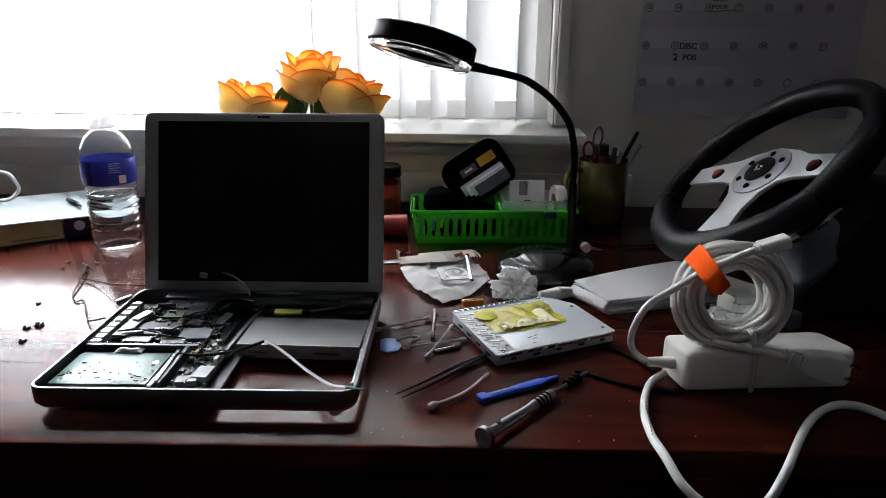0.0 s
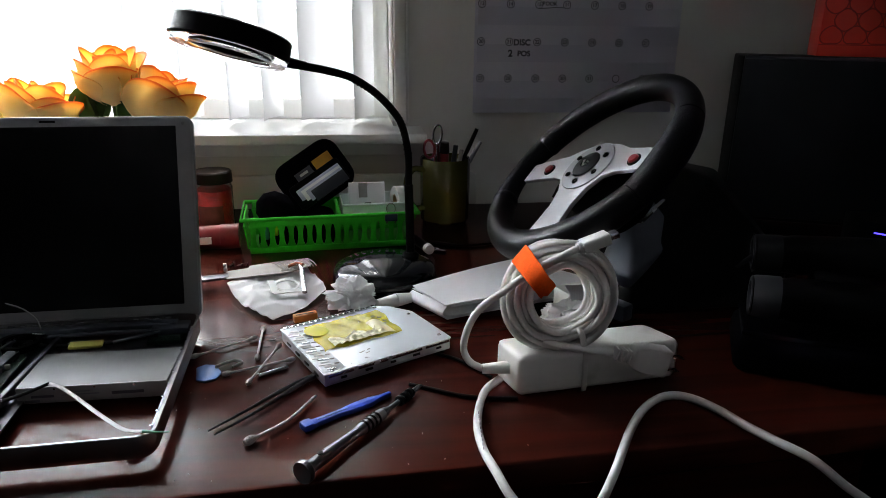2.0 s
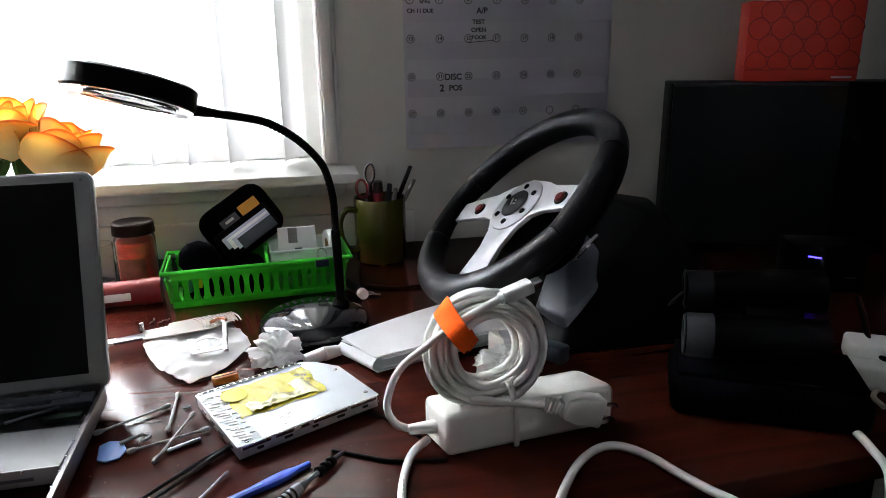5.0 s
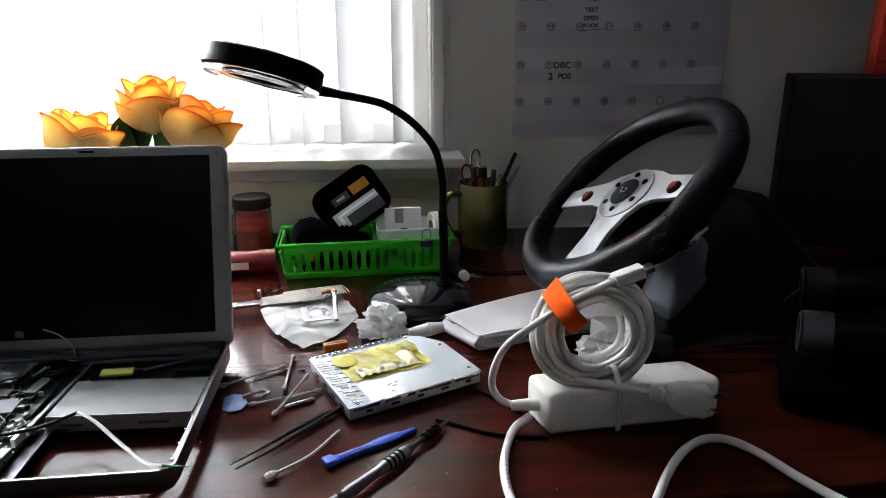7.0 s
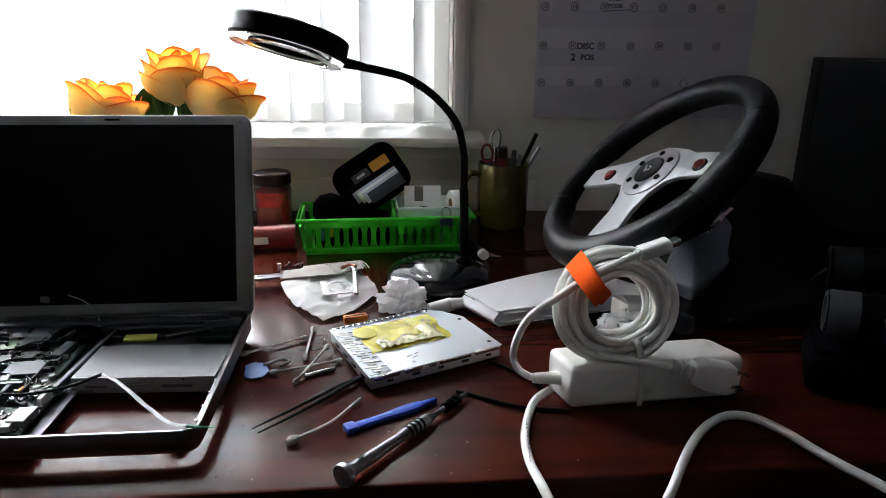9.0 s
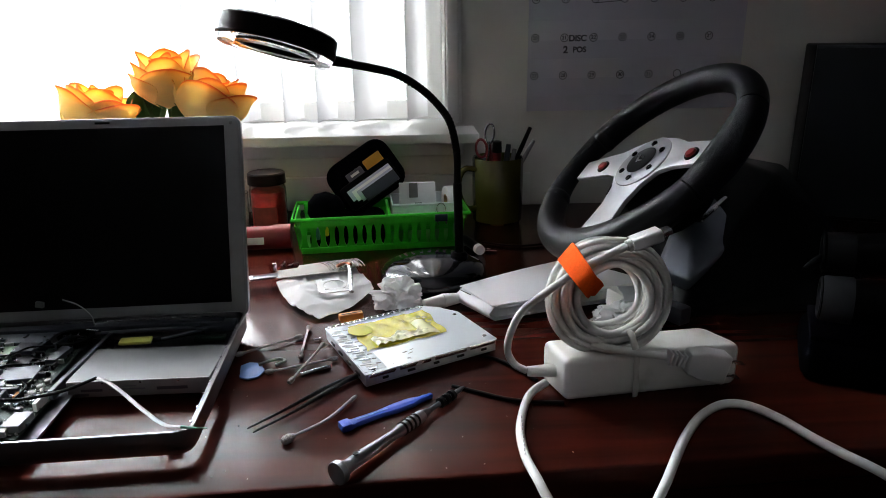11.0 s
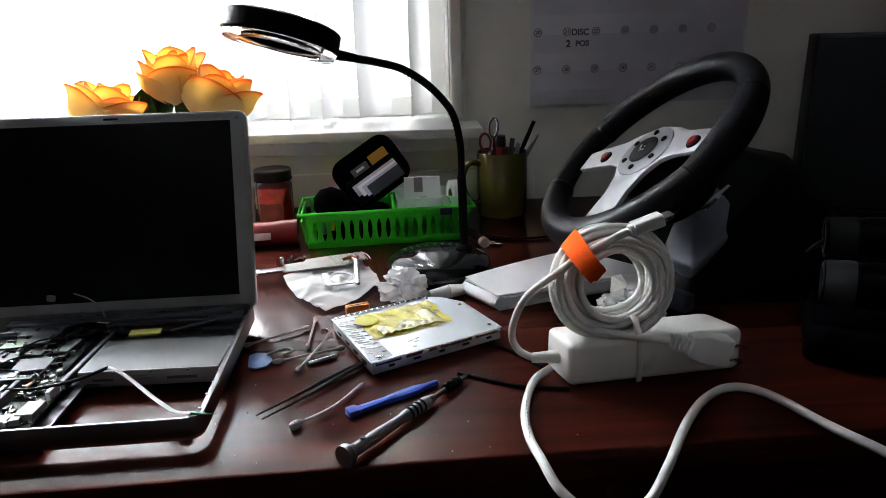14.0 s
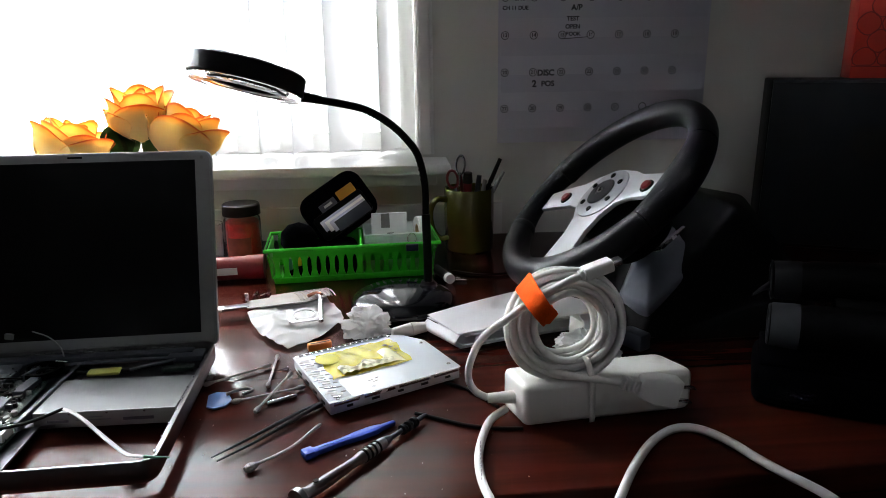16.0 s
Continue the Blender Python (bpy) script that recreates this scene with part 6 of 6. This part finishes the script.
for k in range(12):
    pts = [(0.018 + 0.0040 * k + 0.010 * math.sin(s * 1.2), 0.020 - 0.034 * s, 0.0016 + 0.002 * math.sin(3 * s)) for s in (0, 0.33, 0.66, 1.0)]
    part("fin", tube(pts, 0.0008, 4, 6), ALU if k % 2 else HSINK, hs, m=HS)
part("frame_ring", join(lathe([(0.0125, 0), (0.0155, 0), (0.0155, 0.0012), (0.0125, 0.0012), (0.0125, 0)], 32), box(0.008, 0.036, 0.0012, (-0.0165, 0, 0.0006)), box(0.036, 0.007, 0.0012, (0, -0.0175, 0.0006))), mat("matt_steel", (0.5, 0.5, 0.5), 0.5, 0.3, vary=0.05), hs, "bright square frame with a round hole", pose(0.017, 0.792, 0.0140, 4, 0, 14))
part("heat_rod", tube([(0.020, 0.846, 0.022), (0.030, 0.842, 0.022), (0.0335, 0.825, 0.021), (0.037, 0.79, 0.018), (0.040, 0.766, 0.0150)], 0.0030, flat=0.7), ALUB, hs, "bright metal rod")
part("copper_bend", tube([(0.016, 0.838, 0.022), (0.026, 0.844, 0.0235), (0.034, 0.838, 0.0235)], 0.0022), COPPER, hs)

pad = thing("folded_papers", "stack of folded white papers lying on the desk", "paper")
A, B, Cc, D = Vector((0.166, 0.756, 0)), Vector((0.200, 0.702, 0)), Vector((0.400, 0.757, 0)), Vector((0.310, 0.826, 0))


def psheet(z0, lift, sh):
    def f(u, v):
        p = (A * (1 - u) + D * u) * (1 - v) + (B * (1 - u) + Cc * u) * v
        return (p.x + sh * 0.010 * v, p.y + sh * 0.004 * u, z0 + lift * (1 - v) * (0.4 + 0.6 * u) + 0.002 * math.sin(3 * u))
    return f


part("sheet", sheet(psheet(0.0006, 0.001, 0), 12, 6, 0.0006), PAPER, pad)
part("sheet", sheet(psheet(0.0046, 0.004, 0.3), 14, 8, 0.0007), PAPER, pad)
part("sheet", sheet(psheet(0.0150, 0.007, 0.6), 14, 8, 0.0007), PAPER, pad)
part("sheet", sheet(psheet(0.0178, 0.009, -0.3), 14, 8, 0.0007), PAPER, pad)
part("fold", sheet(lambda u, v: (0.166 + 0.034 * u - 0.006 * math.sin(math.pi * v), 0.756 - 0.054 * u - 0.003 * math.sin(math.pi * v), 0.0010 + 0.0160 * v), 10, 8, 0.0007), PAPER, pad, "rounded fold of paper")
sp = thing("plastic_connector", "pale plastic wire connector lying on the desk", "connector")
part("sleeve", rod((0.124, 0.738, 0.0075), (0.146, 0.746, 0.0085), 0.0060, 0.0078), ADAPT, sp)
part("sleeve", rod((0.146, 0.746, 0.0085), (0.164, 0.753, 0.0080), 0.0082, 0.0060), ADAPT, sp)
solo("paper_slip", sheet(lambda u, v: (0.022 * u, 0.018 * v, 0.008 * u + 0.002 * math.sin(5 * v)), 6, 5, 0.0006), PAPER, "small folded white slip standing behind the cable coil", "paper", pose(0.328, 0.662, 0.036, 50, 20, 30))
pc2 = solo("paper_packet", box(0.05, 0.03, 0.034, (0, 0, 0.017), 0.004), ADAPT, "pale packet behind the cable coil", "packet", pose(0.352, 0.705, 0, 0, 0, 20))

# ---------------------------------------------------------------- swabs and tools
def swab(a, b, za=0.0034, zb=0.0034, bend=0.0, fat=0.0027, far=1.0):
    s = thing("cotton_swab", "used cotton swab with grey tips lying on the desk", "cotton swab", group="cotton swabs")
    a, b = Vector((*a, za)), Vector((*b, zb))
    d = (b - a).normalized()
    side = Vector((-d.y, d.x, 0)) * bend
    mid = a.lerp(b, 0.5) + side
    part("stick", tube([a + d * 0.004, mid, b - d * 0.004], 0.0012, 8, 8), STICK, s)
    L = (b - a).length
    for p, q, fat in ((a, a.lerp(b, 0.15) + side * 0.3, fat), (b, b.lerp(a, 0.15) + side * 0.3, fat * far)):
        dd = q - p
        l = dd.length
        part("tip", lathe([(0, 0), (fat * 0.6, l * 0.05), (fat, l * 0.28), (fat * 0.95, l * 0.6), (fat * 0.55, l * 0.88), (0.0013, l)], 14), COTTON, s, m=Matrix.Translation(p) @ dd.to_track_quat("Z", "Y").to_matrix().to_4x4())


swab((-0.064, 0.635), (-0.004, 0.675))
swab((-0.001, 0.699), (0.001, 0.624))
swab((-0.028, 0.597), (0.038, 0.622))
swab((-0.002, 0.575), (0.022, 0.646), 0.0036, 0.0080)
swab((0.008, 0.482), (0.061, 0.549), 0.0042, 0.0034, -0.006, 0.0038, 0.45)
sh = thing("swab_shaft", "short bright metal shaft lying among the swabs", "shaft")
part("shaft", rod((0.006, 0.592, 0.0024), (0.032, 0.606, 0.0024), 0.0023), STEEL, sh)
pick = thing("opening_pick", "pale blue plastic opening pick lying on the desk", "tool")
part("blade", prism([(-0.054, 0.615), (-0.047, 0.621), (-0.036, 0.619), (-0.029, 0.604), (-0.032, 0.592), (-0.042, 0.588), (-0.050, 0.592)], 0.0006, 0.0026, 0.0006), BLUEL, pick)
part("lint", tube([(-0.036, 0.612, 0.004), (-0.026, 0.618, 0.005), (-0.018, 0.622, 0.0045), (-0.012, 0.616, 0.005), (-0.020, 0.610, 0.004)], 0.0016), COTTON, pick)
tw = thing("tweezers", "slim dark steel tweezers lying on the desk", "tweezers")
for s in (-1, 1):
    e = Vector((0.012, -0.012, 0)).normalized() * s
    P = [Vector((-0.0200, 0.5015, 0.003)) + e * 0.0042, Vector((0.004, 0.526, 0.0035)) + e * 0.0042, Vector((0.026, 0.551, 0.004)) + e * 0.0034, Vector((0.046, 0.572, 0.0045)) + e * 0.0018, Vector((0.060, 0.586, 0.0045)) + e * 0.0004]
    part("arm", tube(P, 0.003, 8, 8, radii=lambda q: 0.0005 + 0.0012 * min(1, q * 1.8), flat=1.3), DSTEEL, tw, "tapered steel arm")
part("joint", rod((0.052, 0.578, 0.0030), (0.063, 0.589, 0.0022), 0.0020, 0.0018), DSTEEL, tw)
bt = thing("spudger", "blue plastic pry tool lying on the desk", "tool")
BTM = basis(Vector((0.052, 0.500, 0.0)), Vector((0.855, 0.519, 0)).normalized(), Vector((-0.519, 0.855, 0)).normalized(), Vector((0, 0, 1)))
part("handle", prism([(0.0, -0.0052), (0.009, -0.0052), (0.011, -0.0040), (0.034, -0.0034), (0.052, -0.0052), (0.066, -0.0050), (0.074, -0.0026), (0.087, -0.0020), (0.087, 0.0020), (0.074, 0.0026), (0.066, 0.0050), (0.052, 0.0052), (0.034, 0.0034), (0.011, 0.0040), (0.009, 0.0052), (0.0, 0.0052)], 0.0006, 0.0056, 0.0014), BLUE, bt, m=BTM)
part("head", box(0.0095, 0.0108, 0.0068, (0.0042, 0, 0.0036), 0.0016), BLUE, bt, m=BTM)
part("groove", box(0.030, 0.0014, 0.0008, (0.028, 0, 0.0056), 0.0003), mat("pale_blue_wear", (0.12, 0.22, 0.5), 0.5), bt, "worn pale groove", BTM)
sd = thing("screwdriver", "silver precision screwdriver with black grip rings", "screwdriver")
a, b = Vector((0.0555, 0.4325, 0.0090)), Vector((0.1555, 0.5550, 0.0050))
SM = Matrix.Translation(a) @ (b - a).to_track_quat("Z", "Y").to_matrix().to_4x4()
part("handle", lathe([(0, 0.0005), (0.0085, 0.0), (0.0090, 0.0015), (0.0088, 0.0045), (0.0060, 0.0075), (0.0050, 0.012), (0.0051, 0.030), (0.0043, 0.050), (0.0040, 0.062), (0.0050, 0.070), (0.0052, 0.094), (0.0046, 0.098), (0, 0.098)], 32), mat("brushed_handle_steel", (0.34, 0.34, 0.36), 0.3, 0.95, vary=0.1, scale=60), sd, "brushed silver handle", SM)
for k in range(4):
    part("grip_ring", lathe([(0.0049, -0.0012), (0.0058, -0.0007), (0.0058, 0.0007), (0.0049, 0.0012)], 28), BLACKP, sd, "black rubber ring", SM @ pose(0, 0, 0.073 + 0.0052 * k))
part("collet", lathe([(0.0044, 0.097), (0.0036, 0.103), (0.0026, 0.106), (0, 0.106)], 24), DSTEEL, sd, m=SM)
part("shaft", lathe([(0.0022, 0.105), (0.0022, 0.150), (0.0010, 0.157), (0, 0.157)], 18), DSTEEL, sd, m=SM)
for k in range(3):
    part("shaft_ring", lathe([(0.0022, 0), (0.0046, 0.001), (0.0046, 0.0045), (0.0022, 0.0058)], 22), BLACKP, sd, m=SM @ pose(0, 0, 0.121 + 0.0075 * k))
part("hole", rod((0, 0, 0), (0, 0, 0.0010), 0.0022), BLACKP, sd, m=SM @ pose(0.0, 0.0056, 0.020, -90))
ob = thing("connector_block", "orange-brown plastic connector block", "connector", pose(0.0425, 0.719, 0, 0, 0, 19))
part("body", box(0.0265, 0.0090, 0.0085, (0, 0, 0.0043), 0.0012), OBLOCK, ob)
part("slot", box(0.022, 0.0016, 0.0008, (0, -0.0012, 0.0087), 0.0002), LIDB, ob)
fl = thing("marker", "small black marker with a white cap lying on the desk", "marker")
part("barrel", rod((0.190, 0.984, 0.0075), (0.205, 0.938, 0.0075), 0.0066, seg=20), BLACKP, fl)
part("cap", rod((0.205, 0.938, 0.0075), (0.2075, 0.929, 0.0075), 0.0074, 0.0070, seg=20), WHITEP, fl, "white cap end")
solo("metal_pin", rod((0.216, 0.944, 0.0016), (0.232, 0.940, 0.0016), 0.0015), STEEL, "small steel pin lying on the desk", "pin", group="loose pins")
solo("metal_pin", rod((0.214, 0.955, 0.0016), (0.224, 0.950, 0.0016), 0.0013), STEEL, "small steel pin lying on the desk", "pin", group="loose pins")
solo("thin_black_cable", tube([(0.145, 0.562, 0.002), (0.165, 0.551, 0.002), (0.190, 0.537, 0.002), (0.215, 0.530, 0.002), (0.238, 0.527, 0.002)], 0.0017), BLACKP, "thin black cable lying on the desk", "cable")
solo("thin_black_cable", tube([(0.176, 0.620, 0.002), (0.195, 0.606, 0.002), (0.210, 0.586, 0.002), (0.222, 0.566, 0.002)], 0.0017), BLACKP, "thin black cable lying on the desk", "cable")
solo("thin_black_cable", tube([(0.215, 0.985, 0.002), (0.260, 0.962, 0.002), (0.310, 0.968, 0.002), (0.360, 0.990, 0.002), (0.430, 1.00, 0.002)], 0.0017), BLACKP, "thin black cable running towards the wheel base", "cable")


def screw(x, y, turn, s=1.0):
    t = thing("screw", "tiny steel screw lying on the desk", "screw", pose(x, y, 0.0013 * s, 0, 90, turn), "loose screws")
    part("shank", lathe([(0, 0), (0.0007 * s, 0), (0.0008 * s, 0.0045 * s), (0, 0.0045 * s)], 10), DSTEEL, t)
    part("head", lathe([(0, 0.0045 * s), (0.0014 * s, 0.0045 * s), (0.0013 * s, 0.0056 * s), (0, 0.0058 * s)], 12), STEEL, t)


for x, y, tn in ((0.008, 0.668, 10), (-0.058, 0.905, 40), (-0.064, 0.914, 100), (-0.052, 0.912, 15), (-0.068, 0.905, 70)):
    screw(x, y, tn, 1.3)
for k, (x, y) in enumerate(((-0.526, 0.810), (-0.532, 0.832), (-0.500, 0.823), (-0.488, 0.819), (-0.482, 0.834), (-0.493, 0.867), (-0.460, 0.867), (-0.602, 0.899), (-0.593, 0.902), (-0.653, 0.887))):
    screw(x, y, 57 * k, 1.1)
for x, y, s in ((-0.437, 0.628, 1.0), (-0.446, 0.620, 0.8), (-0.430, 0.589, 0.8), (-0.477, 0.688, 0.6)):
    solo("board_clip", join(box(0.010 * s, 0.006 * s, 0.0035 * s, (0, 0, 0.0018 * s), 0.0008), box(0.003 * s, 0.004 * s, 0.006 * s, (0.002, 0, 0.003 * s), 0.0006)), DGREY, "small dark metal clip lying on the desk", "clip", pose(x, y, 0, 0, 0, 40 * s + 300 * x), "loose clips")


def specks():
    rn = random.Random(11)
    bm = bmesh.new()
    for k in range(60):
        x, y = rn.uniform(-0.06, 0.26), rn.uniform(0.44, 0.66)
        if k % 4 == 0:
            x, y = rn.uniform(-0.60, -0.38), rn.uniform(0.50, 0.88)
        r = rn.uniform(0.0003, 0.0009)
        m = Matrix.Translation((x, y, r * 0.5)) @ Euler((rn.uniform(-1, 1), rn.uniform(-1, 1), rn.uniform(0, 6))).to_matrix().to_4x4() @ Matrix.Diagonal((1.0, 0.6, 0.4, 1))
        bmesh.ops.create_icosphere(bm, subdivisions=1, radius=r, matrix=m)
    return bm


solo("dust_specks", specks(), STICK, "tiny pale specks of dust on the desk", "dust", kind="stuff")
